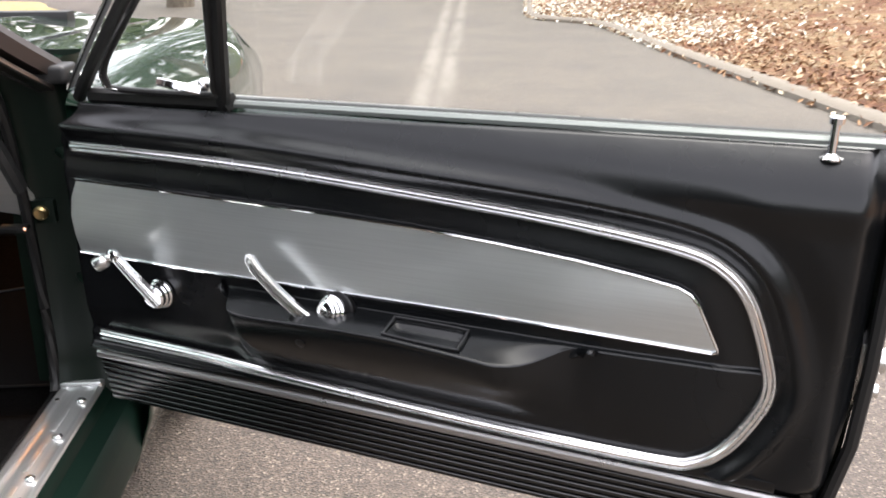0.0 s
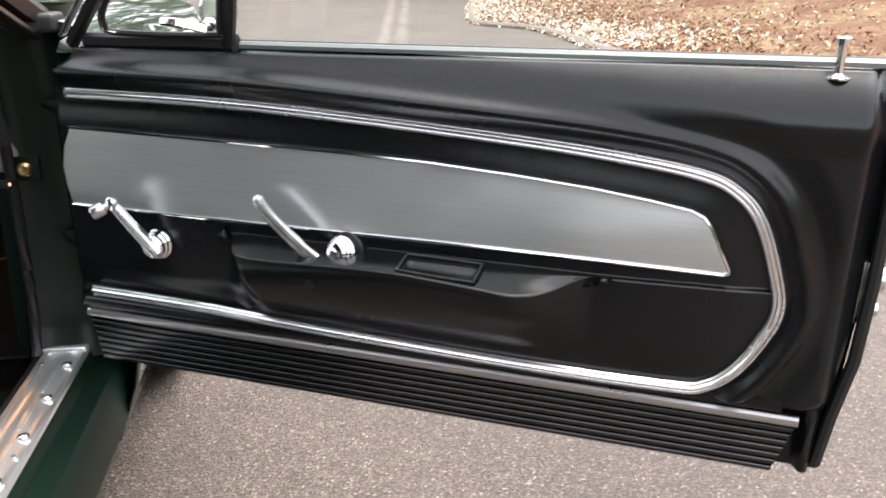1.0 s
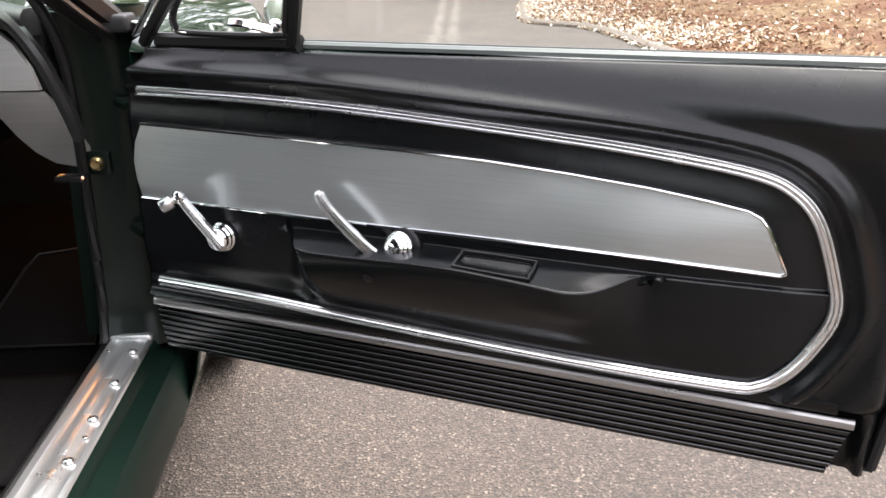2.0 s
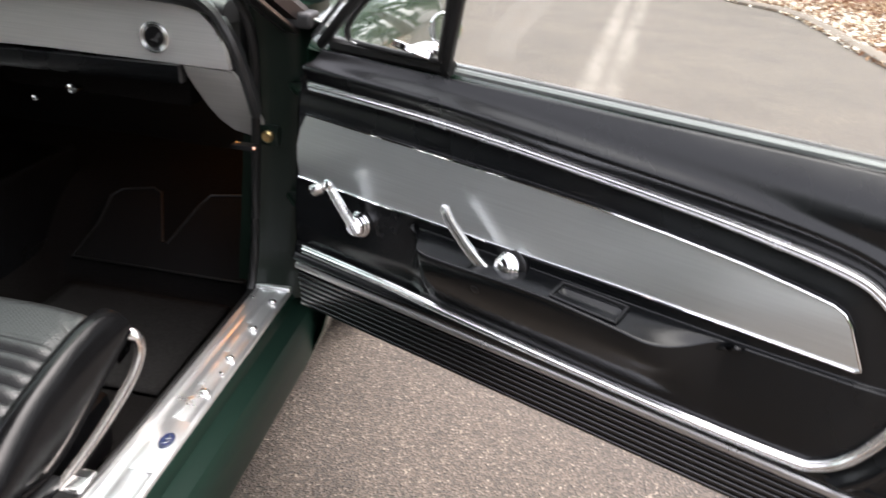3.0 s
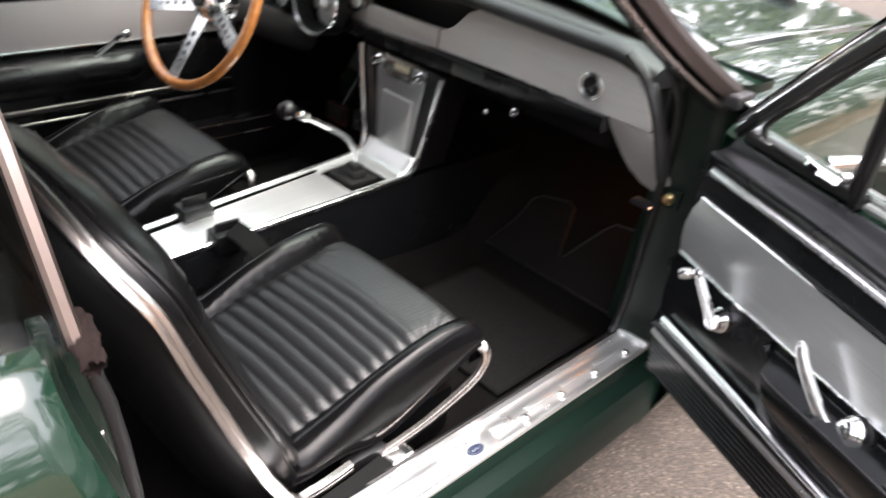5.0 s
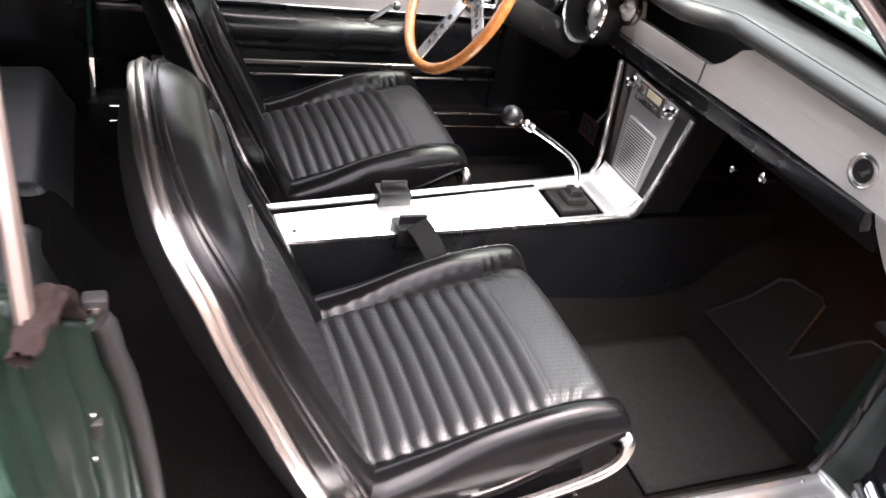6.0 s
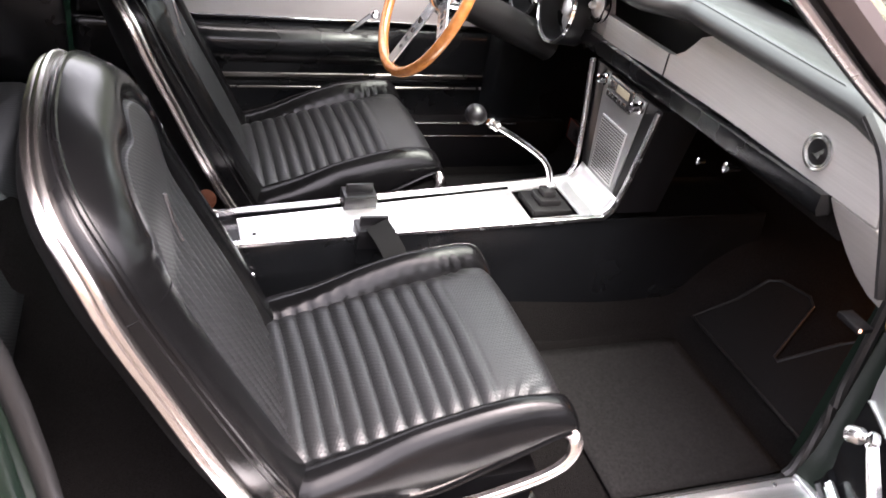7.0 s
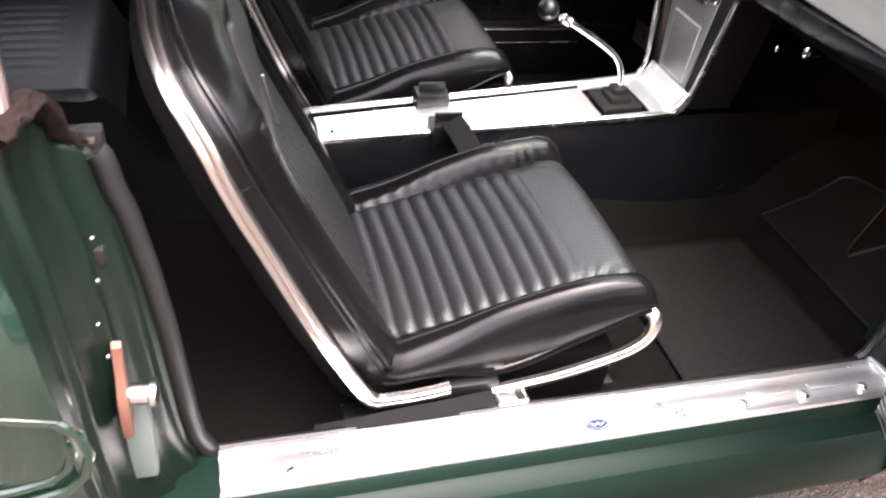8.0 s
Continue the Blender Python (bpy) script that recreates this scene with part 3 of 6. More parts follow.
# door latch handle
handle = lathe("door_handle", [(0.022, 0), (0.022, 0.004), (0.019, 0.006), (0.019, 0.010), (0.016, 0.012), (0.016, 0.016), (0.012, 0.019), (0.002, 0.020)], facing((-0.2, -1, 0.25), (0.459, -0.014, 0.629)), CHROME, door, "chrome inner door handle with stepped boss")
sweep("handle_lever", smooth_line([(0.436, -0.026, 0.612), (0.424, -0.032, 0.622), (0.398, -0.040, 0.648), (0.366, -0.043, 0.680), (0.352, -0.041, 0.696), (0.350, -0.036, 0.702)], 5), ridged(0.016, 0.0055), SATIN, handle, "ridged chrome lever", up=(0, -1, 0.3), scale=lambda t: 1.15 - 0.28 * t, angle=20)
lathe("handle_escutcheon", [(0.025, -0.006), (0.025, 0.002), (0.021, 0.004)], facing((0, -1, 0.1), (0.464, -0.010, 0.631)), PLASTIC, handle)
# pull pocket in the armrest
CUP = smooth_line([(0.556, -0.0475, 0.6255), (0.645, -0.0475, 0.6215), (0.652, -0.043, 0.6235), (0.655, -0.020, 0.6330), (0.648, -0.0155, 0.6350), (0.560, -0.0155, 0.6365), (0.553, -0.020, 0.6350), (0.550, -0.043, 0.6275)], 3, True)
sweep("pull_pocket", CUP, rect(0.0035, 0.0035), PLASTIC, door, "black rim of the pull pocket", closed=True)
lathe("armrest_screw_cap", [(0.007, 0), (0.007, 0.002), (0.004, 0.003)], facing((0, -1, -0.4), (0.425, -0.0475, 0.590)), PLASTIC, door, n=14)
# lock button
lock = lathe("lock_button", [(0.0125, 0), (0.0125, 0.002), (0.007, 0.004), (0.0048, 0.006), (0.0048, 0.036), (0.0078, 0.037), (0.0082, 0.044), (0.0065, 0.046), (0.001, 0.0465)], facing((0, 0, 1), (1.041, 0.018, 0.886)), CHROME, door, "chrome lock button", n=18)

# belt strips, glass and vent window
def lean(z):
    """The glass leans to the cabin with height."""
    return 0.034 - 0.565 * max(z - 0.885, 0)


sweep("belt_strip", [(0.30 + 0.80 * i / 20, 0.033, 0.8900 + 0.013 * (0.3 + 0.8 * i / 20)) for i in range(21)], [(-0.006, -0.005), (0.008, -0.005), (0.008, 0.000), (0.004, 0.004), (-0.002, 0.004), (-0.006, 0.001)], metal("grey_green_belt_metal", (0.17, 0.185, 0.175), 0.36, share=0.6), door, "dull grey metal belt strip")
sweep("belt_seal", [(0.27 + 0.83 * i / 20, 0.052, 0.888 + 0.013 * (0.3 + 0.8 * i / 20)) for i in range(21)], rect(0.014, 0.012), RUBBER, door)
sweep("outer_belt_moulding", [(-0.005 + 1.11 * i / 20, 0.086, 0.886 + 0.010 * i / 20) for i in range(21)], rect(0.014, 0.010, 0.35), DARK_TRIM, door, "dull outer belt moulding")


def glass_fn(s, t):
    top = lerp_table([(0.0, 1.196), (0.03, 1.212), (0.07, 1.221), (0.15, 1.225), (0.5, 1.227), (1.0, 1.215)], s)
    z = 0.875 + (top - 0.875) * t
    u = 0.285 + 0.80 * s + 0.43 * (z - 0.89) * (1 - s)
    return (u, lean(z) + 0.012, z)


def no_shadow(ob):
    ob.visible_shadow = False
    return ob


no_shadow(sheet("window_glass", glass_fn, 14, 8, SIDE_GLASS, door, "clear side window glass", thick=0.004))
sweep("window_top_rail", [Vector(glass_fn(i / 24, 1.0)) for i in range(25)], rect(0.012, 0.010), MOULD, door, "bright window top rail", up=(0, -1, 0))
POST_LOW, POST_HIGH = Vector((0.276, lean(0.885), 0.882)), Vector((0.418, lean(1.185), 1.192))
post = [POST_LOW.lerp(POST_HIGH, i / 8) for i in range(9)]
for p in post:
    p.y = lean(p.z)
vent = sweep("vent_frame", post, rect(0.018, 0.016), RUBBER, door, "black vent window frame", up=(0, -1, 0))
rake = smooth_line([(0.022, lean(0.885), 0.885), (0.058, lean(0.915), 0.915), (0.122, lean(0.967), 0.967), (0.247, lean(1.066), 1.066), (0.351, lean(1.147), 1.147), (0.391, lean(1.178), 1.178), (0.404, lean(1.188), 1.188)], 4)
sweep("vent_rake_bar", rake, rect(0.017, 0.017), RUBBER, vent, up=(0, -1, 0), scale=lambda t: 1 - 0.5 * ss(0.85, 1.0, t))
sweep("vent_rake_chrome", [p + Vector((-0.010, -0.006, 0.012)) for p in rake[:-5]], rect(0.006, 0.012), CHROME, vent, up=(0, -1, 0))
ventloop = smooth_line([(u, lean(z) - 0.006, z) for u, z in ((0.118, 0.904), (0.099, 0.914), (0.122, 0.948), (0.238, 1.040), (0.352, 1.130), (0.371, 1.126), (0.322, 1.008), (0.282, 0.918), (0.270, 0.906))], 4, True)
sweep("vent_seal", ventloop, circle(0.0048, 8), RUBBER, vent, closed=True, up=(0, -1, 0))
sweep("vent_bright_edge", [p + Vector((0, -0.007, 0)) for p in ventloop[:12]], circle(0.0018, 6), SATIN, vent, up=(0, -1, 0))
no_shadow(plate("vent_glass", [(p.x, p.z) for p in ventloop], lambda a, b, d: (a, lean(b) + d, b), 0.004, SIDE_GLASS, vent, "clear vent glass"))
sweep("vent_sill", [(0.05 + 0.24 * i / 10, lean(0.885), 0.890 + 0.005 * i / 10) for i in range(11)], rect(0.026, 0.022), RUBBER, vent)
vlatch = sweep("vent_latch", smooth_line([(0.268, lean(0.93) - 0.010, 0.914), (0.262, -0.006, 0.916), (0.245, -0.016, 0.921), (0.228, -0.018, 0.924), (0.210, -0.012, 0.924)], 5), rect(0.011, 0.007), CHROME, vent, "chrome vent latch", up=(0, -1, 0.4))
lathe("latch_base", [(0.009, 0), (0.009, 0.006), (0.006, 0.010)], facing((0, -1, 0), (0.266, lean(0.92), 0.920)), CHROME, vlatch, n=14)

# outside mirror
mirror_at, mirror_way = Vector((0.172, 0.185, 0.925)), Vector((0.62, -0.78, 0.08)).normalized()
mirror = lathe("door_mirror", [(0.004, -0.026), (0.016, -0.021), (0.025, -0.008), (0.0295, 0.010), (0.0295, 0.014), (0.0275, 0.016)], facing(mirror_way, mirror_at), CHROME, door, "round chrome door mirror", n=32)
sweep("mirror_arm", smooth_line([(0.150, 0.105, 0.884), (0.155, 0.125, 0.888), (0.165, 0.165, 0.895), (0.172, 0.192, 0.908)], 4), circle(0.010, 10), CHROME, mirror, scale=lambda t: 1.5 - 0.6 * t)
lathe("mirror_glass", [(0.027, 0), (0.027, 0.002), (0.001, 0.002)], facing(mirror_way, mirror_at + mirror_way * 0.0145), metal("mirror_silver", (0.9, 0.9, 0.9), 0.02), mirror)

# ---- car body ----


def body_side(y, z):
    """Half width of the body skin."""
    w = lerp_table([(0.15, 0.79), (0.25, 0.83), (0.40, 0.865), (0.60, 0.885), (0.72, 0.89), (0.80, 0.875), (0.87, 0.845), (0.905, 0.81)], z)
    return w - 0.05 * ss(0.9, 1.5, y) ** 2 - 0.06 * ss(-1.8, -2.7, y) * 1.0 if y > -1.8 else w - 0.05 * ss(1.8, 2.9, -y)


# sill: painted rocker and scuff plate
ROCKER = [(0.66, 0.29), (0.665, 0.318), (0.688, 0.336), (0.765, 0.340), (0.772, 0.334), (0.776, 0.318), (0.785, 0.312), (0.806, 0.308), (0.816, 0.296), (0.820, 0.27), (0.821, 0.215), (0.815, 0.195), (0.79, 0.185), (0.70, 0.18), (0.66, 0.19)]


def rocker_data(sign):
    verts = [(sign * x, y, z) for y in (-1.16, -1.05, -0.9, -0.6, -0.3, 0.0, 0.10, 0.22) for x, z in ROCKER]
    k = len(ROCKER)
    faces = [(i * k + a, i * k + (a + 1) % k, (i + 1) * k + (a + 1) % k, (i + 1) * k + a) for i in range(7) for a in range(k)]
    return verts, faces + [tuple(range(k)), tuple(range(7 * k, 8 * k))]


rocker = solid("rocker_panel", *rocker_data(1), SILL_GREEN, car, "dark green painted sill")
solid("rocker_panel", *rocker_data(-1), SILL_GREEN, car, "dark green painted sill")


def scuff_fn(s, t):
    prof = [(0.690, 0.328), (0.6905, 0.3435), (0.694, 0.3465), (0.704, 0.3475), (0.708, 0.3455), (0.720, 0.3455), (0.724, 0.3475), (0.742, 0.3475), (0.746, 0.3455), (0.756, 0.3455), (0.760, 0.3475), (0.765, 0.3445), (0.767, 0.336)]
    x, z = prof[round(t * (len(prof) - 1))]
    y = -0.99 + 1.07 * s
    edge = ss(0.0, 0.02, y + 0.99) * (1 - ss(0.055, 0.08, y))
    return (x, y, z - 0.004 * (1 - edge) + 0.0003 * noise.noise(Vector((y * 22, x * 22, 0))))


scuff = sheet("scuff_plate", scuff_fn, 80, 12, SILL_METAL, car, "scuffed bright aluminium sill plate", angle=30)
for y in (0.005, -0.107, -0.218, -0.327, -0.70, -0.90):
    lathe("screw", [(0.009, 0), (0.0085, 0.002), (0.006, 0.0042), (0.001, 0.005)], facing((0, 0, 1), (0.746, y, 0.3468)), MOULD, scuff, "bright domed screw", n=16)
for x, y in ((0.750, -0.268), (0.703, 0.011), (0.703, -0.62)):
    lathe("small_screw", [(0.004, 0), (0.0035, 0.0015), (0.001, 0.0022)], facing((0, 0, 1), (x, y, 0.3470)), MOULD, scuff, n=12)
for y0, y1 in ((-0.090, -0.020), (-0.200, -0.125), (-0.310, -0.236), (-0.405, -0.345), (-0.68, -0.56), (-0.88, -0.72)):
    box("embossed_panel", 0.7255, 0.7365, y0, y1, 0.3455, 0.3488, SILL_METAL, scuff, bev=0.0015)
box("badge_plate", 0.7225, 0.7625, -0.535, -0.412, 0.3460, 0.3492, SILL_METAL, scuff, "smooth bright badge plate", 0.0012)
oval = [i * math.pi / 12 for i in range(24)]
badge = plate("sill_badge", [(0.746 + 0.0105 * math.cos(a), -0.464 + 0.019 * math.sin(a)) for a in oval], lambda a, b, d: (a, b, 0.3492 + d), 0.0016, BLUE, scuff, "small oval blue badge", 0.0005)
plate("badge_border", [(0.746 + 0.0085 * math.cos(a), -0.464 + 0.0168 * math.sin(a)) for a in oval], lambda a, b, d: (a, b, 0.3508 + d), 0.0005, SATIN, badge)
plate("badge_field", [(0.746 + 0.0075 * math.cos(a), -0.464 + 0.0155 * math.sin(a)) for a in oval], lambda a, b, d: (a, b, 0.3513 + d), 0.0005, BLUE, badge)
sweep("badge_bar", smooth_line([(0.7435, -0.474, 0.3521), (0.7490, -0.469, 0.3521), (0.7440, -0.464, 0.3521), (0.7490, -0.459, 0.3521), (0.7445, -0.454, 0.3521)], 4), rect(0.0018, 0.0008), SATIN, badge)
box("sill_front_cap", 0.690, 0.766, 0.055, 0.082, 0.336, 0.3535, SILL_METAL, scuff, "turned-up bright end of the sill plate", 0.006, 3)

box("sill_edge_trim", 0.662, 0.675, -1.02, 0.06, 0.20, 0.312, CARPET, car, "black carpet edge along the sill", 0.004)
sill_trim = box("sill_trim", -0.70, -0.650, -1.10, 0.26, 0.20, 0.352, PLASTIC, car, "black driver side sill cover", 0.006)
sweep("sill_bead", [(-0.650, -1.05 + 1.15 * i / 6, 0.346) for i in range(7)], circle(0.003, 6), SATIN, sill_trim, "thin bright bead")
sweep("sill_bead", [(-0.649, -1.05 + 1.15 * i / 6, 0.306) for i in range(7)], circle(0.002, 6), SATIN, sill_trim)

# front door post with its seal and bump stop
def post_fn(s, t):
    ring = [(0.672, 0.12), (0.676, 0.085), (0.688, 0.074), (0.700, 0.078), (0.712, 0.082), (0.745, 0.084), (0.772, 0.088), (0.790, 0.10), (0.80, 0.13), (0.80, 0.20), (0.672, 0.20)]
    x, y = ring[round(t * (len(ring) - 1)) % len(ring)]
    z = 0.33 + 0.60 * s
    flare = 1 - ss(0.33, 0.43, z)
    pinch = ss(0.75, 0.95, z)
    return (x + 0.004 * flare - 0.01 * pinch, y - 0.022 * flare**2 - 0.02 * pinch + 0.0, z)


sheet("front_door_post", post_fn, 24, 11, SHADED_GREEN, car, "dark green door pillar", angle=50)
sweep("door_seal", smooth_line([(0.682, -1.0, 0.330), (0.682, -0.5, 0.330), (0.682, 0.0, 0.330), (0.683, 0.05, 0.342), (0.682, 0.066, 0.375), (0.684, 0.072, 0.44), (0.686, 0.070, 0.60), (0.690, 0.055, 0.75), (0.694, 0.03, 0.86), (0.692, -0.02, 0.93), (0.683, -0.10, 0.995), (0.668, -0.19, 1.06), (0.648, -0.29, 1.135), (0.628, -0.40, 1.19), (0.622, -0.60, 1.205), (0.630, -0.87, 1.188), (0.640, -1.0, 1.165)], 5), circle(0.009, 8), RUBBER, car, "black rubber door seal")
stop = box("bump_stop", 0.690, 0.732, 0.068, 0.082, 0.655, 0.695, SHADED_GREEN, car, "green stop bracket", 0.003)
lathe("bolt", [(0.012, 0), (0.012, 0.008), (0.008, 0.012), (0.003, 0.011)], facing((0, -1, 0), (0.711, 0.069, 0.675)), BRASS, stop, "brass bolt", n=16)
sweep("door_hinge", [(0.765, 0.07, 0.56), (0.798, 0.02, 0.56)], rect(0.03, 0.014), SHADED_GREEN, car)
sweep("door_hinge", [(0.765, 0.07, 0.78), (0.798, 0.02, 0.78)], rect(0.03, 0.014), SHADED_GREEN, car)

# rear door jamb
JAMB = [(0.30, -0.990, -1.06), (0.345, -1.006, -1.07), (0.37, -1.017, -1.075), (0.42, -1.024, -1.082), (0.46, -1.027, -1.086), (0.50, -1.031, -1.088), (0.54, -1.034, -1.090), (0.58, -1.038, -1.091), (0.62, -1.043, -1.092), (0.66, -1.048, -1.093), (0.70, -1.055, -1.096), (0.74, -1.058, -1.100), (0.78, -1.063, -1.104), (0.82, -1.069, -1.108), (0.86, -1.072, -1.110), (0.89, -1.075, -1.110), (0.905, -1.080, -1.108)]
JAMB = [(z, yi, yo - 0.020 - 0.022 * ss(0.76, 0.90, z)) for z, yi, yo in JAMB]
JAMB_STEP = [(0.0, 0.0), (0.06, 0.005), (0.12, -0.006), (0.17, 0.003), (0.22, 0.002), (0.27, -0.010), (0.33, -0.014), (0.38, -0.008), (0.44, -0.020), (0.58, -0.024), (0.68, -0.020), (0.74, -0.004), (0.79, 0.003), (0.84, -0.004), (0.92, 0.001), (1.0, 0.0)]


def jamb_fn(s, t):
    z, yi, yo = JAMB[round(t * (len(JAMB) - 1))]
    if z > 0.70:
        z = 0.70 + (z - 0.70) * (0.105 + 0.10 * ss(0.02, 0.62, s)) / 0.205
    wander = 0.05 * math.sin(9 * z) * math.sin(math.pi * s)
    y = yi + (yo - yi) * s + lerp_table(JAMB_STEP, min(max(s + wander, 0), 1)) * (1 - 0.6 * ss(0.82, 0.90, z))
    return (0.672 + (body_side(-1.10, z) - 0.672) * s, y, z)


rear_jamb = sheet("rear_door_jamb", jamb_fn, 80, len(JAMB) - 1, SHADED_GREEN, car, "dark green rear door jamb", thick=0.012, offset=1.0, angle=60)
sweep("jamb_seal", [(0.684, yi + 0.002, min(z, 0.70 + (z - 0.70) * 0.5)) for z, yi, yo in JAMB], circle(0.013, 10), RUBBER, car, "black rubber jamb seal", up=(0, 1, 0))
for z0 in (0.66, 0.73):
    box("jamb_slot", 0.722, 0.736, -1.090, -1.077, z0 - 0.03, z0 - 0.008, RUBBER, rear_jamb, bev=0.003)
box("striker_wedge", 0.742, 0.768, -1.090, -1.057, 0.405, 0.530, metal("pale_green_wedge", (0.14, 0.17, 0.155), 0.45, share=0.2), rear_jamb, "pale painted striker wedge", 0.004)
striker = plate("striker", [(0.742, 0.615), (0.748, 0.57), (0.738, 0.545), (0.742, 0.515), (0.758, 0.495), (0.772, 0.50), (0.776, 0.53), (0.770, 0.56), (0.758, 0.575), (0.750, 0.612)], lambda a, b, d: (a + 0.022, -1.082 + d, b + 0.012), 0.010, metal("rusty_striker_plate", (0.20, 0.095, 0.065), 0.5, share=0.5), car, "worn coppery striker plate", 0.002)
lathe("striker_pin", [(0.012, 0), (0.012, 0.022), (0.016, 0.024), (0.016, 0.030), (0.006, 0.032)], facing((0.1, 1, 0), (0.776, -1.074, 0.560)), SATIN, striker, n=14)
FELT = material("brown_felt", (0.020, 0.0135, 0.012), 0.95, Specular_IOR_Level=0.1)
bump(FELT, noise_tex(FELT, coords(FELT), 240.0, 5, 0.8), 0.9, 0.006)


def felt_fn(s, t):
    """A crumbling pad over the top of the jamb."""
    a = 2 * math.pi * t
    x, k = 0.668 + 0.165 * s, 0.55 + 0.45 * math.sin(math.pi * min(max(s, 0.04), 0.96)) ** 0.5
    ragged = 0.004 * noise.noise(Vector((x * 55, math.cos(a) * 1.6, math.sin(a) * 1.6))) + 0.004 * noise.noise(Vector((x * 150, math.cos(a) * 3, math.sin(a) * 3)))
    return (x, -1.092 - 0.030 * s + (0.013 * k + ragged) * math.cos(a), 0.800 + 0.100 * ss(0.02, 0.62, s) + (0.009 * k + ragged) * math.sin(a))


felt = solid("window_felt", *grid_data(felt_fn, 60, 18), FELT, car, "crumbling brown felt on top of the jamb", angle=80)
sealend = box("belt_seal_end", 0.664, 0.682, -1.090, -1.068, 0.795, 0.822, RUBBER, car, "black rubber window seal end", 0.004)
box("seal_felt", 0.682, 0.6845, -1.085, -1.075, 0.803, 0.816, DARK_TRIM, sealend, bev=0.001)
for x, z in ((0.735, 0.70), (0.758, 0.62), (0.720, 0.74), (0.775, 0.68)):
    lathe("jamb_screw", [(0.0028, 0), (0.0028, 0.003), (0.001, 0.0035)], facing((0, 1, 0), (x + 0.02, -1.086, z)), DARK_TRIM, rear_jamb, n=10)


# quarter panels, fenders
def quarter_fn(sign):
    def fn(s, t):
        zs = [0.17, 0.24, 0.32, 0.40, 0.46, 0.50, 0.54, 0.58, 0.62, 0.66, 0.70, 0.74, 0.78, 0.82, 0.86, 0.885, 0.90, 0.905]
        y0 = lerp_table([(c[0], c[2]) for c in JAMB], zs[round(t * (len(zs) - 1))])
        y = y0 - 1.79 * s
        i = t * (len(zs) - 1)
        z = zs[round(i)]
        w = body_side(y, z)
        scoop = math.exp(-((y + 1.30) / 0.10) ** 4) * (math.exp(-((z - 0.60) / 0.035) ** 4) + math.exp(-((z - 0.50) / 0.035) ** 4))
        arch = 1 - ss(0.33, 0.37, math.hypot(y + 2.02, z - 0.31))
        z2 = z + 0.03 * ss(1.2, 1.6, -y) * ss(0.7, 0.9, z)
        if z >= 0.905:
            w = 0.79
        return (sign * (w - 0.018 * scoop - 0.25 * arch), y, z2)
    return fn


sheet("quarter_panel", quarter_fn(1), 60, 17, GREEN, car, "dark green rear quarter panel", thick=0.004, offset=0)
sheet("quarter_panel", quarter_fn(-1), 60, 17, GREEN, car, "dark green rear quarter panel", thick=0.004, offset=0)


def fender_fn(sign):
    def fn(s, t):
        prof = [(0.628, 0.925), (0.66, 0.925), (0.72, 0.921), (0.78, 0.913), (0.812, 0.905), (0.826, 0.896), (0.838, 0.878), (0.855, 0.84), (0.878, 0.78), (0.888, 0.70), (0.885, 0.60), (0.868, 0.42), (0.84, 0.27), (0.80, 0.16)]
        x, z = prof[round(t * (len(prof) - 1))]
        end = lerp_table([(0.16, 1.55), (0.42, 1.62), (0.60, 1.69), (0.70, 1.72), (0.78, 1.66), (0.84, 1.56), (0.878, 1.50), (0.905, 1.44)], z)
        y = 0.052 + (end - 0.052) * s
        fall = 0.035 * ss(0.3, 1.4, y) + 0.02 * ss(1.3, 1.43, y) * ss(0.6, 0.9, z)
        arch = (1 - ss(0.33, 0.37, math.hypot(y - 0.72, z - 0.31))) * (0.25 if x > 0.75 else 0)
        nose = 0.03 * ss(1.25, 1.70, y)
        return (sign * (x - arch - nose * ss(0.75, 0.85, x)), y, z - fall * ss(0.5, 0.9, z))
    return fn


plate("fender_end", [(0.64, 0.34), (0.790, 0.34), (0.795, 0.60), (0.79, 0.80), (0.775, 0.895), (0.66, 0.905)], lambda a, b, d: (a, 0.094 + d, b), 0.004, SHADED_GREEN, car, "dark green closing panel behind the door hinges")
fender = sheet("front_fender", fender_fn(1), 50, 13, GREEN, car, "dark green front fender", thick=0.004, offset=0)
sheet("front_fender", fender_fn(-1), 50, 13, GREEN, car, "dark green front fender", thick=0.004, offset=0)


def hood_fn(s, t):
    a = 2 * s - 1
    y0 = 0.44 - 0.15 * abs(a) ** 2.2
    y = y0 + (1.46 - y0) * t
    x = 0.62 * a
    z = 0.958 - 0.033 * a * a - 0.055 * ss(0.2, 1.6, y) + 0.012 * math.exp(-((abs(a) - 0.55) / 0.05) ** 2) * 0.6
    z -= 0.012 * ss(0.97, 1.0, t) + 0.010 * ss(0.97, 1.0, abs(a))
    return (x, y, z)


hood = sheet("hood", hood_fn, 60, 50, GREEN, car, "glossy dark green bonnet", thick=0.006)
for sx in (-0.30, 0.30):
    box("hood_louvre", sx - 0.13, sx + 0.13, 1.10, 1.16, 0.895, 0.925, RUBBER, hood, "dark hood vent slot", 0.004)
box("front_panel", -0.80, 0.80, 1.44, 1.54, 0.45, 0.860, GREEN, car, "green front panel", 0.03, 3)
box("grille", -0.50, 0.50, 1.535, 1.555, 0.50, 0.74, PLASTIC, car, "dark grille", 0.01)
box("front_bumper", -0.85, 0.85, 1.63, 1.70, 0.40, 0.49, CHROME, car, "chrome front bumper", 0.02, 3)
box("tail_panel", -0.80, 0.80, -2.92, -2.86, 0.40, 0.90, GREEN, car, "green tail panel", 0.02, 3)
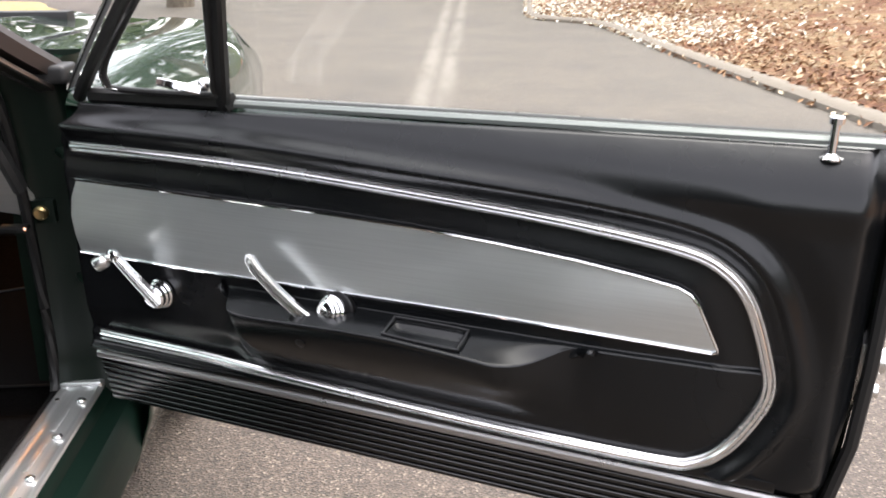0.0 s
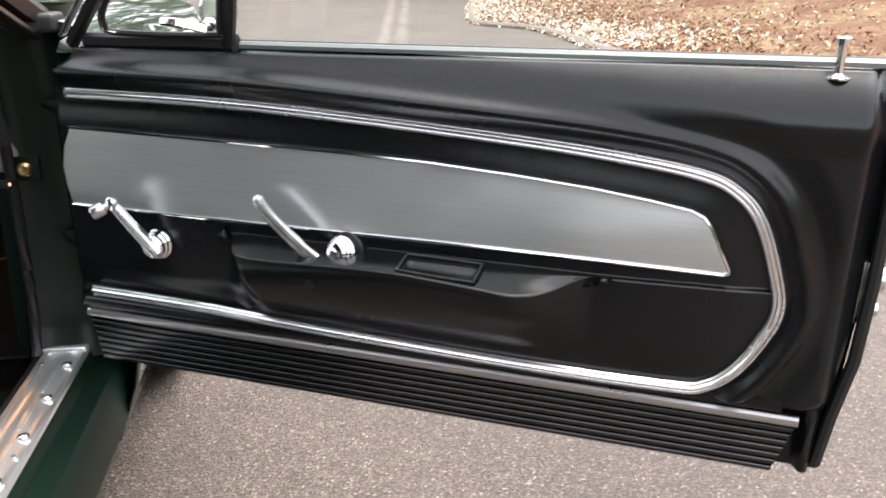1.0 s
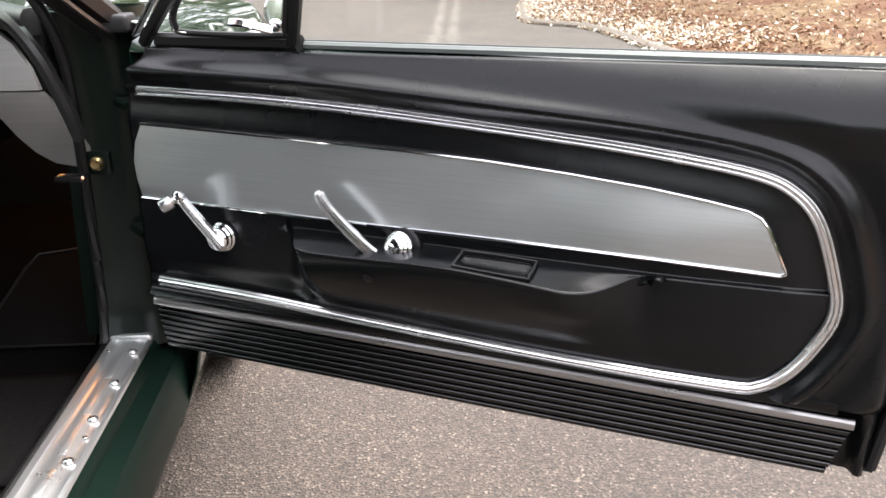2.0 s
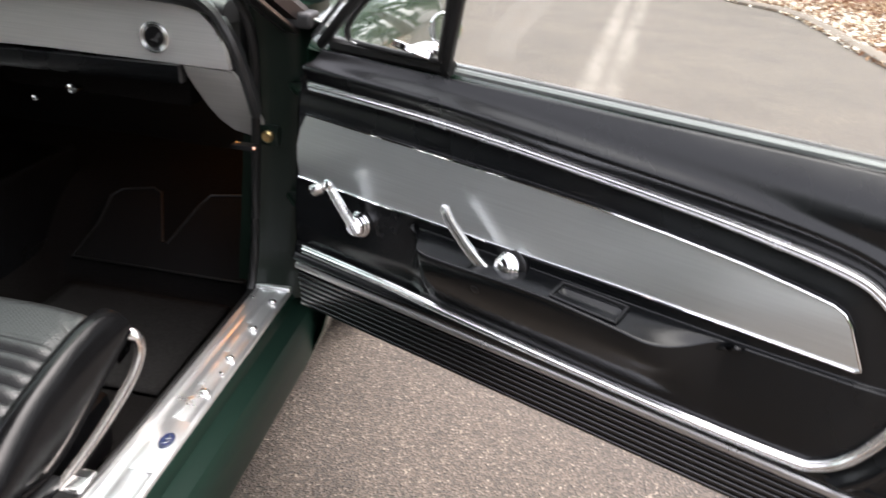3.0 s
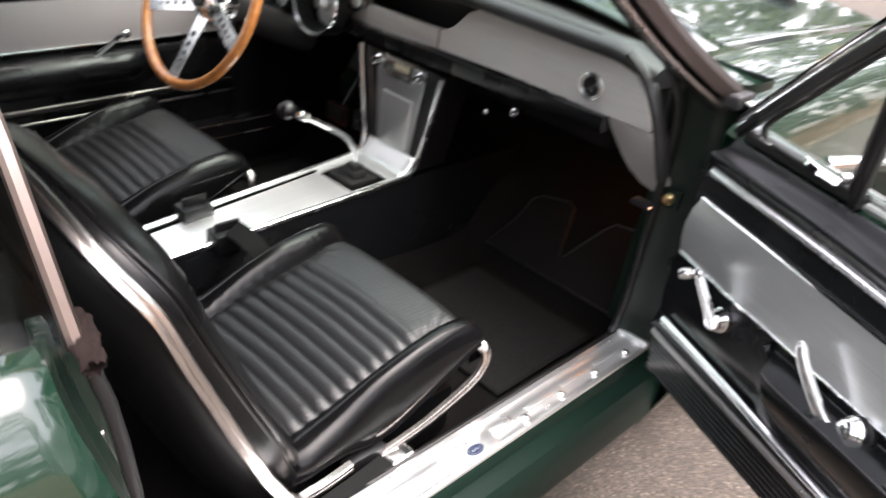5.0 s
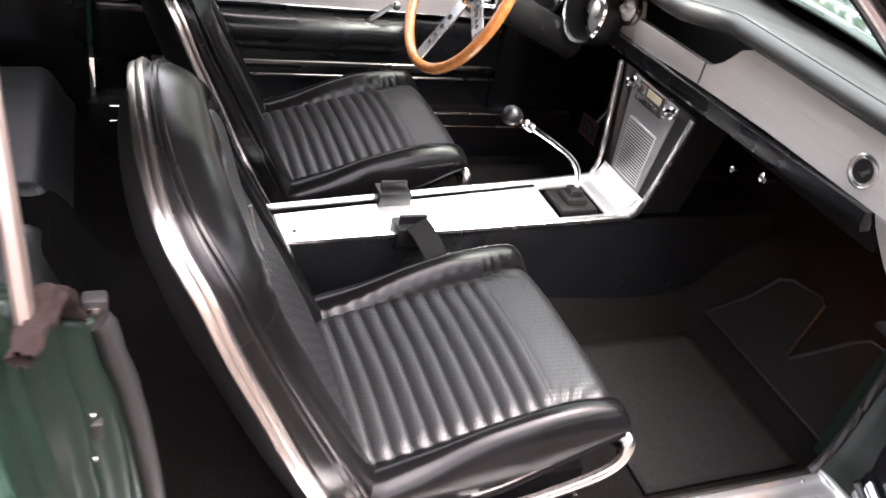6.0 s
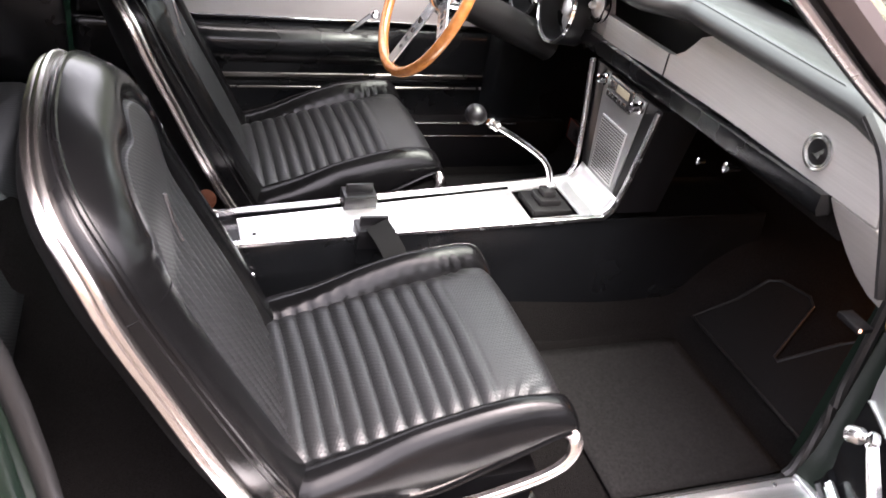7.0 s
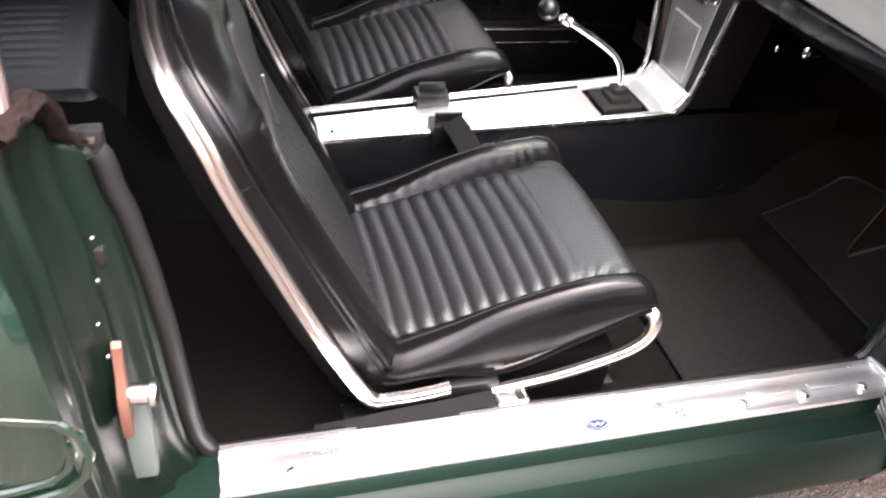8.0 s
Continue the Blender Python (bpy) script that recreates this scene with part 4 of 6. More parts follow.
box("rear_bumper", -0.85, 0.85, -3.0, -2.93, 0.42, 0.50, CHROME, car, "chrome rear bumper", 0.02, 3)
sheet("boot_lid", lambda s, t: (1.52 * (s - 0.5), -2.15 - 0.75 * t, 0.955 - 0.03 * (2 * s - 1) ** 2 - 0.02 * t), 12, 8, GREEN, car, "dark green boot lid", thick=0.01)
box("firewall", -0.70, 0.70, 0.60, 0.63, 0.20, 0.90, PLASTIC, car, "dark firewall", 0.0)
for sx in (1, -1):
    for y in (0.72, -2.02):
        wheel = lathe("wheel", [(0.10, -0.09), (0.29, -0.10), (0.325, -0.07), (0.33, 0.0), (0.325, 0.07), (0.29, 0.10), (0.20, 0.095)], facing((sx, 0, 0), (sx * 0.74, y, 0.33)), RUBBER, car, "black road wheel tyre", n=36)
        lathe("rim", [(0.20, 0.02), (0.20, 0.085), (0.18, 0.09), (0.16, 0.05), (0.06, 0.06), (0.05, 0.09), (0.01, 0.09)], facing((sx, 0, 0), (sx * 0.74, y, 0.33)), SATIN, wheel, n=30)

box("cowl_seal", 0.735, 0.800, 0.030, 0.088, 0.893, 0.922, RUBBER, car, "black rubber seal at the foot of the windscreen", 0.008, 3)

# cowl with wipers
sheet("cowl", lambda s, t: (1.36 * (s - 0.5), 0.30 + 0.16 * t - 0.17 * (2 * s - 1) ** 2, 0.935 + 0.01 * t - 0.02 * (2 * s - 1) ** 2), 24, 4, GREEN, car, "dark green cowl panel", thick=0.008)
for dx in (0.30, -0.22):
    sweep("wiper", smooth_line([(dx + 0.25, 0.30, 0.958), (dx + 0.10, 0.31, 0.967), (dx - 0.10, 0.33, 0.968), (dx - 0.22, 0.34, 0.965)], 4), rect(0.012, 0.008), SATIN, car, "bright wiper arm")

# windscreen pillars and roof
# Dark metal tinted brown for the ground that the pillar reflects.
PILLAR = metal("brown_reflection_pillar_trim", (0.062, 0.050, 0.046), 0.32, share=0.8)
PILLAR_SECTION = [(-0.030, -0.014), (0.0, -0.018), (0.004, -0.013), (0.012, -0.018), (0.016, -0.012), (0.024, -0.015), (0.022, -0.005), (0.029, 0.0), (0.023, 0.007), (0.024, 0.016), (0.014, 0.022), (0.010, 0.016), (0.003, 0.023), (-0.002, 0.017), (-0.009, 0.023), (-0.014, 0.017), (-0.022, 0.022), (-0.032, 0.008)]
def pillar_path(sign):
    return smooth_line([(sign * 0.768, 0.06, 0.90), (sign * 0.740, -0.035, 0.955), (sign * 0.703, -0.145, 1.030), (sign * 0.655, -0.290, 1.143), (sign * 0.632, -0.385, 1.199), (sign * 0.624, -0.52, 1.229), (sign * 0.624, -0.70, 1.233), (sign * 0.630, -0.87, 1.220), (sign * 0.640, -1.0, 1.196), (sign * 0.664, -1.25, 1.115), (sign * 0.70, -1.55, 1.0), (sign * 0.735, -1.8, 0.92)], 6)


for sign in (1, -1):
    for span, skin, words in ((slice(0, 26), PILLAR, "dull bronze ridged windscreen pillar"), (slice(25, 67), GREEN, "glossy painted roof rail")):
        rail = sweep("roof_pillar", [p + Vector((-0.012 * sign, 0.012, 0.006)) for p in pillar_path(sign)[span]], PILLAR_SECTION if sign > 0 else [(-a, b) for a, b in PILLAR_SECTION[::-1]], skin, car, words, angle=22)
    sweep("drip_rail", [p + Vector((0.010 * sign, 0.002, 0.002)) for p in pillar_path(sign)], rect(0.010, 0.014), DARK_TRIM, rail, "dull drip rail")
    sweep("pillar_seal", [p + Vector((-0.004 * sign, -0.014, -0.014)) for p in pillar_path(sign)[:60]], rect(0.026, 0.010), DARK_TRIM, rail, "dull metal pillar trim")
    sweep("pillar_groove", [p + Vector((-0.022 * sign, -0.004, -0.016)) for p in pillar_path(sign)[:60]], circle(0.007, 8), RUBBER, rail)

RAIL = pillar_path(1)


def roof_edge(y):
    return lerp_table(sorted((p.y, p.x) for p in RAIL), y), lerp_table(sorted((p.y, p.z) for p in RAIL), y)


def roof_fn(drop):
    def fn(s, t):
        y = -0.375 - 1.42 * t
        ex, ez = roof_edge(y)
        a = 2 * s - 1
        crown = 0.075 * (1 - abs(a) ** 2.4) * (1 - 0.4 * t)
        front = 0.03 * (1 - a * a) * (1 - ss(0, 0.12, t))
        return ((ex - 0.014) * a, y + front, ez + 0.012 + crown - drop)
    return fn


roof = sheet("roof", roof_fn(0.0), 32, 30, GREEN, car, "dark green roof panel", thick=0.006)
sheet("headliner", roof_fn(0.03), 24, 20, HEADLINER, car, "dark perforated headliner", thick=0.004)
sweep("windscreen_header", [(0.64 * (2 * i / 20 - 1) , -0.372 + 0.03 * (1 - (2 * i / 20 - 1) ** 2), 1.205 + 0.060 * (1 - abs(2 * i / 20 - 1) ** 2.4)) for i in range(21)], rect(0.05, 0.03), GREEN, car, "windscreen header rail")


def screen_fn(s, t):
    a = 2 * s - 1
    low = Vector((0.735 * a, 0.40 - 0.37 * abs(a) ** 2.6, 0.938))
    high = Vector((0.635 * a, -0.36 + 0.03 * (1 - a * a), 1.20 + 0.055 * (1 - a * a)))
    p = low.lerp(high, t)
    p.z += 0.03 * math.sin(math.pi * t) * (1 - 0.5 * abs(a))
    return p


no_shadow(sheet("windscreen", screen_fn, 24, 10, TINT_GLASS, car, "green tinted curved windscreen", thick=0.004))
sweep("windscreen_trim", [screen_fn(i / 40, 0.0) + Vector((0, 0.004, 0.002)) for i in range(41)], rect(0.016, 0.010), CHROME, car, "bright windscreen moulding")


def back_glass_fn(s, t):
    a = 2 * s - 1
    p = Vector((0.60 * a, -1.72, 1.12 + 0.03 * (1 - a * a))).lerp(Vector((0.68 * a, -2.16, 0.955)), t)
    return p


no_shadow(sheet("rear_window", back_glass_fn, 12, 4, TINT_GLASS, car, "tinted rear window", thick=0.004))

# quarter window
for sign in (1, -1):
    def qglass(s, t, sign=sign):
        y = -1.125 - 0.40 * s
        ez = roof_edge(y)[1] - 0.02
        z = 0.895 + (ez - 0.895) * t * (1 - 0.12 * s)
        return (sign * (0.800 - 0.42 * (z - 0.89) - 0.15 * max(z - 1.05, 0)), y - 0.02 * t, z)
    q = no_shadow(sheet("quarter_window", qglass, 8, 6, SIDE_GLASS, car, "quarter window glass", thick=0.004))
    # Chrome edge; the brown it reflects is put into its colour.
    sweep("quarter_window_edge", [Vector(qglass(-0.01, i / 8)) for i in range(9)], rect(0.014, 0.016), metal("brown_reflection_window_trim", (0.34, 0.27, 0.24), 0.35), q, "dull window edge", up=(1, 0, 0))
    sweep("quarter_belt", [(sign * 0.803, -1.17 - 0.055 * i, 0.897) for i in range(9)], rect(0.012, 0.012), DARK_TRIM, q, "dull belt strip")
    box("quarter_trim", sign * 0.66, sign * 0.69, -1.90, -1.09, 0.28, 0.80, BLACK, car, "black quarter trim panel", 0.012)

# floor, tunnel and toe board
def floor_fn(s, t):
    y = -1.6 + 2.22 * t
    x = -0.70 + 1.40 * s
    z = 0.205 + 0.85 * max(y - 0.205, 0) * (1 - 0.3 * ss(0.35, 0.6, y)) + 0.012 * ss(0.15, 0.25, y)
    tun = 0.09 * (1 - ss(0.09, 0.17, abs(x))) * (1 - ss(0.25, 0.5, y))
    rear = 0.16 * ss(1.05, 1.16, -y)
    return (x, y, z + tun + rear + 0.003 * noise.noise(Vector((x * 9, y * 9, 1))))


sheet("carpet", floor_fn, 70, 100, CARPET, car, "black loop carpet", thick=0.02)
box("underbody", -0.68, 0.68, -2.4, 0.6, 0.15, 0.175, PLASTIC, car, "dark underbody", 0.0)
sheet("side_kick_trim", lambda s, t: (0.690 - 0.02 * t, 0.12 + 0.48 * s, 0.22 + 0.60 * t), 6, 6, BLACK, car, "black side kick trim", thick=0.01)
sheet("side_kick_trim", lambda s, t: (-0.690 + 0.02 * t, -0.02 + 0.66 * s, 0.15 + 0.70 * t), 6, 6, BLACK, car, "black side kick trim", thick=0.01)

for x0, x1, y0, y1 in ((-0.36, -0.06, 0.455, 0.475), (-0.02, 0.36, 0.478, 0.43)):
    wiper = sweep("wiper", [(x0 + (x1 - x0) * i / 8, y0 + (y1 - y0) * i / 8, 0.902 + 0.004 * math.sin(math.pi * i / 8) - 0.02 * (max(x0 + (x1 - x0) * i / 8, 0)) ** 2) for i in range(9)], rect(0.014, 0.010), SATIN, None)
    tagged(wiper, "bright metal windscreen wiper parked on the cowl", "wiper")
    sweep("wiper_blade", [(x0 + (x1 - x0) * (0.3 + 0.7 * i / 8), y0 + 0.022 + (y1 - y0) * (0.3 + 0.7 * i / 8), 0.902) for i in range(9)], rect(0.006, 0.012), SATIN, wiper, "bright blade")

for k, (dy, dz) in enumerate(((0.0, 0.0), (0.012, 0.012), (0.026, 0.024))):
    loop = smooth_line([(0.8875 - 0.004 * k, y, z) for y, z in ((-1.118 - dy, 0.655 - dz), (-1.30 + dy, 0.665 - dz), (-1.30 + dy, 0.555 + dz), (-1.122 - dy, 0.560 + dz))], 4, True)
    sweep("scoop_ridge", loop, circle(0.005, 8), GREEN, car, "raised rim of the side scoop", up=(1, 0, 0), closed=True)

# ---- driver's door (shut) ----
ddoor = sheet("door", lambda s, t: (-body_side(-0.5, 0.38 + 0.51 * t), -1.135 + 1.18 * s, 0.38 + 0.51 * t), 6, 12, GREEN, car, "shut green door with black trim and silver insert", thick=0.01)


def dpanel_fn(s, t):
    y, z = -1.08 + 1.20 * s, 0.20 + 0.68 * t
    h = 0.012 * (1 - ss(0.585, 0.595, z)) * ss(0.45, 0.47, z)
    arm = 0.045 * ss(-0.84, -0.78, y) * (1 - ss(-0.34, -0.26, y)) * ss(0.50, 0.56, z) * (1 - ss(0.576, 0.581, z))
    return (-0.715 + h + arm - 0.02 * ss(0.80, 0.88, z) + 0.012 * math.exp(-((z - 0.795) / 0.012) ** 2), y, z)


sheet("trim_panel", dpanel_fn, 60, 90, BLACK, ddoor, "moulded black vinyl trim panel", thick=0.02, angle=60)
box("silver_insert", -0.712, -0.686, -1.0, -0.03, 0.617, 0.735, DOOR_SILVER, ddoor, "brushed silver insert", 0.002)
sweep("insert_bead", [(-0.686, -1.0 + 0.97 * i / 10, 0.617) for i in range(11)], circle(0.0025, 8), CHROME, ddoor, "thin bright bead")
# Darker metal than the open door's moulding; the dimness is in the colour.
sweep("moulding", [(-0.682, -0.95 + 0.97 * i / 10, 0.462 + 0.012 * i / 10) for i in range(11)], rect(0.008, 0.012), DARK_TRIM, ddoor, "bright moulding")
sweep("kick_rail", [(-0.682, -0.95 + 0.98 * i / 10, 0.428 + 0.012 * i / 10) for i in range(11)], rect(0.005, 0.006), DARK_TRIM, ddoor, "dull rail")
dw = lathe("window_winder", [(0.02, 0), (0.02, 0.004), (0.014, 0.02), (0.004, 0.022)], facing((1, 0, 0), (-0.69, -0.445, 0.580)), CHROME, ddoor, "chrome window winder")
sweep("winder_arm", [(-0.668, -0.44, 0.585), (-0.655, -0.40, 0.620), (-0.65, -0.365, 0.652)], rect(0.012, 0.006), CHROME, dw, up=(1, 0, 0))
lathe("winder_knob", [(0.008, -0.004), (0.011, 0.004), (0.011, 0.02), (0.007, 0.024)], facing((1, 0, 0), (-0.65, -0.365, 0.653)), CHROME, dw, n=14)
no_shadow(sheet("window_glass", lambda s, t: (-0.77 + 0.14 * t, -1.10 + 1.0 * s + 0.30 * t * (1 - s) * 0 - 0.28 * t * s, 0.885 + 0.32 * t), 6, 4, SIDE_GLASS, ddoor, "clear side window glass", thick=0.004))

# ---- dashboard ----
dash = thing("dashboard", "black padded dashboard with brushed silver fascia", "dashboard")


def lip_y(x):
    return -0.105 + 0.080 * ss(0.07, 0.15, x) + 0.02 * ss(-0.62, -0.70, x)


def pad_ring(x):
    ly = lip_y(x)
    end = ss(0.55, 0.70, abs(x))
    hump = 0.012 * ss(-0.10, -0.2, x) * 1.0
    top = 0.955 + hump - 0.025 * end
    back = 0.38 - 0.33 * min(abs(x) / 0.735, 1) ** 2.6
    step = 0.06 if x < 0.16 else 0.03
    return [(back, top - 0.070), (back * 0.6 + ly * 0.4, top - 0.042), (ly + 0.10, top - 0.012), (ly + 0.05, top - 0.002), (ly + 0.02, top - 0.002), (ly + 0.005, top - 0.010), (ly, top - 0.022), (ly + 0.006, top - 0.034), (ly + 0.03, top - 0.042), (step + 0.02, top - 0.045), (step + 0.03, 0.80), (back, 0.79)]


PX = [-0.70 + 1.36 * i / 68 for i in range(69)]
pv = [(x, y, z) for x in PX for y, z in pad_ring(x)]
k = len(pad_ring(0))
pf = [(i * k + a, i * k + (a + 1) % k, (i + 1) * k + (a + 1) % k, (i + 1) * k + a) for i in range(68) for a in range(k)] + [tuple(range(k)), tuple(range(68 * k, 69 * k))]
pad = solid("dash_pad", pv, pf, PAD, dash, "padded black vinyl dash top", angle=60)
sweep("pad_end", smooth_line([(0.600, -0.024, 0.945), (0.645, -0.022, 0.912), (0.676, -0.018, 0.862), (0.690, -0.006, 0.815), (0.700, 0.006, 0.77), (0.706, 0.02, 0.73)], 5), rect(0.018, 0.030, 0.35), PAD, dash, "black padded dash end", up=(0, -1, 0))
sweep("pad_stitch", [(x, lip_y(x) + 0.022, pad_ring(x)[4][1] + 0.001) for x in PX[4:62]], circle(0.0008, 6), PAD, pad)

FASCIA = [(-0.140, 0.783), (0.098, 0.799), (0.30, 0.807), (0.572, 0.8085), (0.620, 0.8085), (0.661, 0.809), (0.652, 0.842), (0.632, 0.880), (0.605, 0.905), (0.575, 0.917), (0.48, 0.925), (0.35, 0.925), (0.25, 0.921), (0.205, 0.912), (0.180, 0.900), (0.150, 0.862), (0.125, 0.846), (0.106, 0.843), (0.0, 0.840), (-0.140, 0.836)]
fascia = plate("fascia", FASCIA, lambda a, b, d: (a, 0.016 - d, b), 0.014, DASHMETAL, dash, "brushed silver fascia", 0.002)
box("fascia_joint", 0.1035, 0.1060, 0.0005, 0.004, 0.800, 0.843, PLASTIC, fascia, bev=0)
END = [(0.572, 0.806), (0.620, 0.806), (0.664, 0.806), (0.676, 0.785), (0.690, 0.745), (0.700, 0.702), (0.700, 0.672), (0.668, 0.664), (0.636, 0.672), (0.612, 0.694), (0.596, 0.724), (0.583, 0.760), (0.574, 0.786)]
plate("fascia_end", END, lambda a, b, d: (a, 0.014 - d + 0.62 * (0.806 - b), b), 0.012, DASHMETAL, dash, "silver fascia end piece", 0.002)
emb = lathe("fascia_emblem", [(0.0230, 0.001), (0.0230, 0.0035), (0.002, 0.0040)], facing((0, -1, 0), (0.521, 0.002, 0.852)), PLASTIC, dash, "round black emblem with chrome ring", n=32)
for r, q in ((0.0255, 0.0030), (0.0205, 0.0012)):
    sweep("emblem_ring", [(0.521 + r * math.cos(2 * math.pi * i / 40), -0.002, 0.852 + r * math.sin(2 * math.pi * i / 40)) for i in range(40)], circle(q, 8), SATIN, emb, "chrome ring", up=(0, -1, 0), closed=True)
plate("emblem_mark", [(0.510, 0.846), (0.519, 0.849), (0.530, 0.862), (0.533, 0.855), (0.528, 0.851), (0.527, 0.843), (0.519, 0.846)], lambda a, b, d: (a, -0.0018 - d, b), 0.0015, SATIN, emb)
lower = sweep("lower_pad", [(x, 0.004, 0.772 + 0.022 * (x + 0.15) / 0.7) for x in [-0.66 + 1.23 * i / 20 for i in range(21)]], [(-0.020, -0.010), (-0.010, -0.019), (0.012, -0.020), (0.018, -0.010), (0.018, 0.014), (-0.014, 0.014), (-0.021, 0.004)][::-1], BLACK, dash, "black padded lower dash rail")
box("glove_box", 0.14, 0.54, 0.10, 0.32, 0.70, 0.80, CARPET, dash, "dark glove box body", 0.01)
box("dash_body", -0.66, 0.66, 0.12, 0.34, 0.74, 0.80, PLASTIC, dash, "dark dash body", 0.01)
lathe("vent_pull", [(0.006, 0), (0.006, 0.018), (0.009, 0.020), (0.009, 0.028), (0.004, 0.030)], facing((0, -1, 0.1), (0.349, 0.03, 0.732)), CHROME, dash, "small chrome pull knob", n=14)
lathe("vent_pull", [(0.004, 0), (0.004, 0.010), (0.006, 0.014), (0.002, 0.016)], facing((0, -1, 0.1), (0.262, 0.03, 0.700)), CHROME, dash, "small chrome pull knob", n=12)

lampm = bpy.data.materials.new("warm_courtesy_lamp")
lampm.use_nodes = True
lampm.node_tree.nodes["Principled BSDF"].inputs["Emission Color"].default_value = (1.0, 0.30, 0.05, 1)
lampm.node_tree.nodes["Principled BSDF"].inputs["Emission Strength"].default_value = 0.16
lamp = box("courtesy_lamp", 0.655, 0.700, 0.018, 0.045, 0.655, 0.664, PLASTIC, dash, "small courtesy lamp holder", 0.002)
lathe("bulb", [(0.0005, -0.003), (0.002, -0.002), (0.0026, 0.0), (0.002, 0.002), (0.0005, 0.003)], Matrix.Translation((0.700, 0.020, 0.662)), lampm, lamp, "lit amber bulb", n=10)

glowm = bpy.data.materials.new("lit_amber_lens")
glowm.use_nodes = True
glowm.node_tree.nodes["Principled BSDF"].inputs["Emission Color"].default_value = (1.0, 0.40, 0.10, 1)
glowm.node_tree.nodes["Principled BSDF"].inputs["Emission Strength"].default_value = 7.0
under = box("under_dash_lamp", 0.470, 0.535, 0.43, 0.485, 0.715, 0.735, PLASTIC, dash, "courtesy lamp under the dash", 0.003)
box("under_dash_lens", 0.476, 0.529, 0.436, 0.479, 0.709, 0.716, glowm, under, "lit amber lens", 0.002)

# instrument cluster
CLUSTER = [(-0.140, 0.783), (-0.143, 0.838), (-0.155, 0.866), (-0.185, 0.884), (-0.27, 0.893), (-0.62, 0.885), (-0.66, 0.84), (-0.66, 0.775)]
cluster = plate("instrument_panel", CLUSTER, lambda a, b, d: (a, 0.020 - d, b), 0.014, metal("cluster_metal", (0.90, 0.90, 0.88), 0.34, (6, 900, 900), 0.12, 0.8), dash, "bright silver instrument panel", 0.002)


def gauge(x, z, r, deep):
    ring = lathe("gauge", [(r * 0.80, 0.0), (r * 0.97, 0.004), (r, deep), (r * 0.97, deep + 0.004), (r * 0.90, deep), (r * 0.84, 0.012)], facing((0, -1, 0.12), (x, 0.008, z)), PLASTIC, cluster, "black gauge pod", n=32, cap=False)
    lathe("bezel", [(r * 0.99, deep - 0.004), (r * 1.02, deep), (r * 0.99, deep + 0.006), (r * 0.93, deep + 0.004), (r * 0.97, deep - 0.004)], facing((0, -1, 0.12), (x, 0.008, z)), CHROME, ring, n=32, cap=False)
    face = lathe("gauge_dial", [(r * 0.84, 0.010), (r * 0.84, 0.013), (r * 0.3, 0.014), (r * 0.29, 0.020), (0.002, 0.022)], facing((0, -1, 0.12), (x, 0.008, z)), GAUGE_FACE, ring, n=28)
    for i in range(9):
        a = radians(-40 + 260 * i / 8)
        c = Vector((x + r * 0.66 * math.cos(a), -0.008, z + r * 0.66 * math.sin(a)))
        box("mark", c.x - 0.0016, c.x + 0.0016, c.y - 0.001, c.y, c.z - r * 0.08, c.z + r * 0.08, WHITE_MARK, face, bev=0)
    # Bright metal cone added in place of the reflection on the gauge glass.
    lathe("dial_hub", [(r * 0.70, 0.015), (r * 0.66, 0.017), (r * 0.26, 0.024), (r * 0.22, 0.034), (r * 0.12, 0.037), (0.002, 0.037)], facing((0, -1, 0.12), (x, 0.008, z)), CONSOLE_METAL, face, n=16)
    return ring


gauge(-0.270, 0.802, 0.082, 0.060)
gauge(-0.452, 0.800, 0.082, 0.060)
gauge(-0.174, 0.840, 0.035, 0.012)
gauge(-0.362, 0.872, 0.034, 0.012)
gauge(-0.560, 0.836, 0.034, 0.012)
box("warning_lamp", -0.30, -0.265, 0.002, 0.008, 0.878, 0.886, PLASTIC, cluster, "dark warning lamp window", 0.001)

# steering column and wheel
wheel_m = Matrix.Translation((-0.352, -0.321, 0.818)) @ Vector((0, -math.cos(0.385), math.sin(0.385))).to_track_quat("Z", "Y").to_matrix().to_4x4()
swheel = thing("steering_wheel", "three-spoke steering wheel with varnished wooden rim", "steering wheel", wheel_m)
R = 0.205
sweep("rim", [(R * math.cos(2 * math.pi * i / 64), R * math.sin(2 * math.pi * i / 64), 0) for i in range(64)], circle(0.0125, 12), WOOD, swheel, "varnished orange-brown wooden rim", closed=True)
hubp = lathe("hub", [(0.052, -0.070), (0.055, -0.045), (0.050, -0.030), (0.042, -0.022), (0.034, -0.010), (0.030, 0.0), (0.022, 0.004), (0.002, 0.005)], Matrix(), CHROME, swheel, "polished metal hub", n=32)
lathe("hub_cap", [(0.024, 0.0), (0.024, 0.008), (0.014, 0.011), (0.002, 0.012)], Matrix(), PLASTIC, hubp, "black hub emblem", n=24)
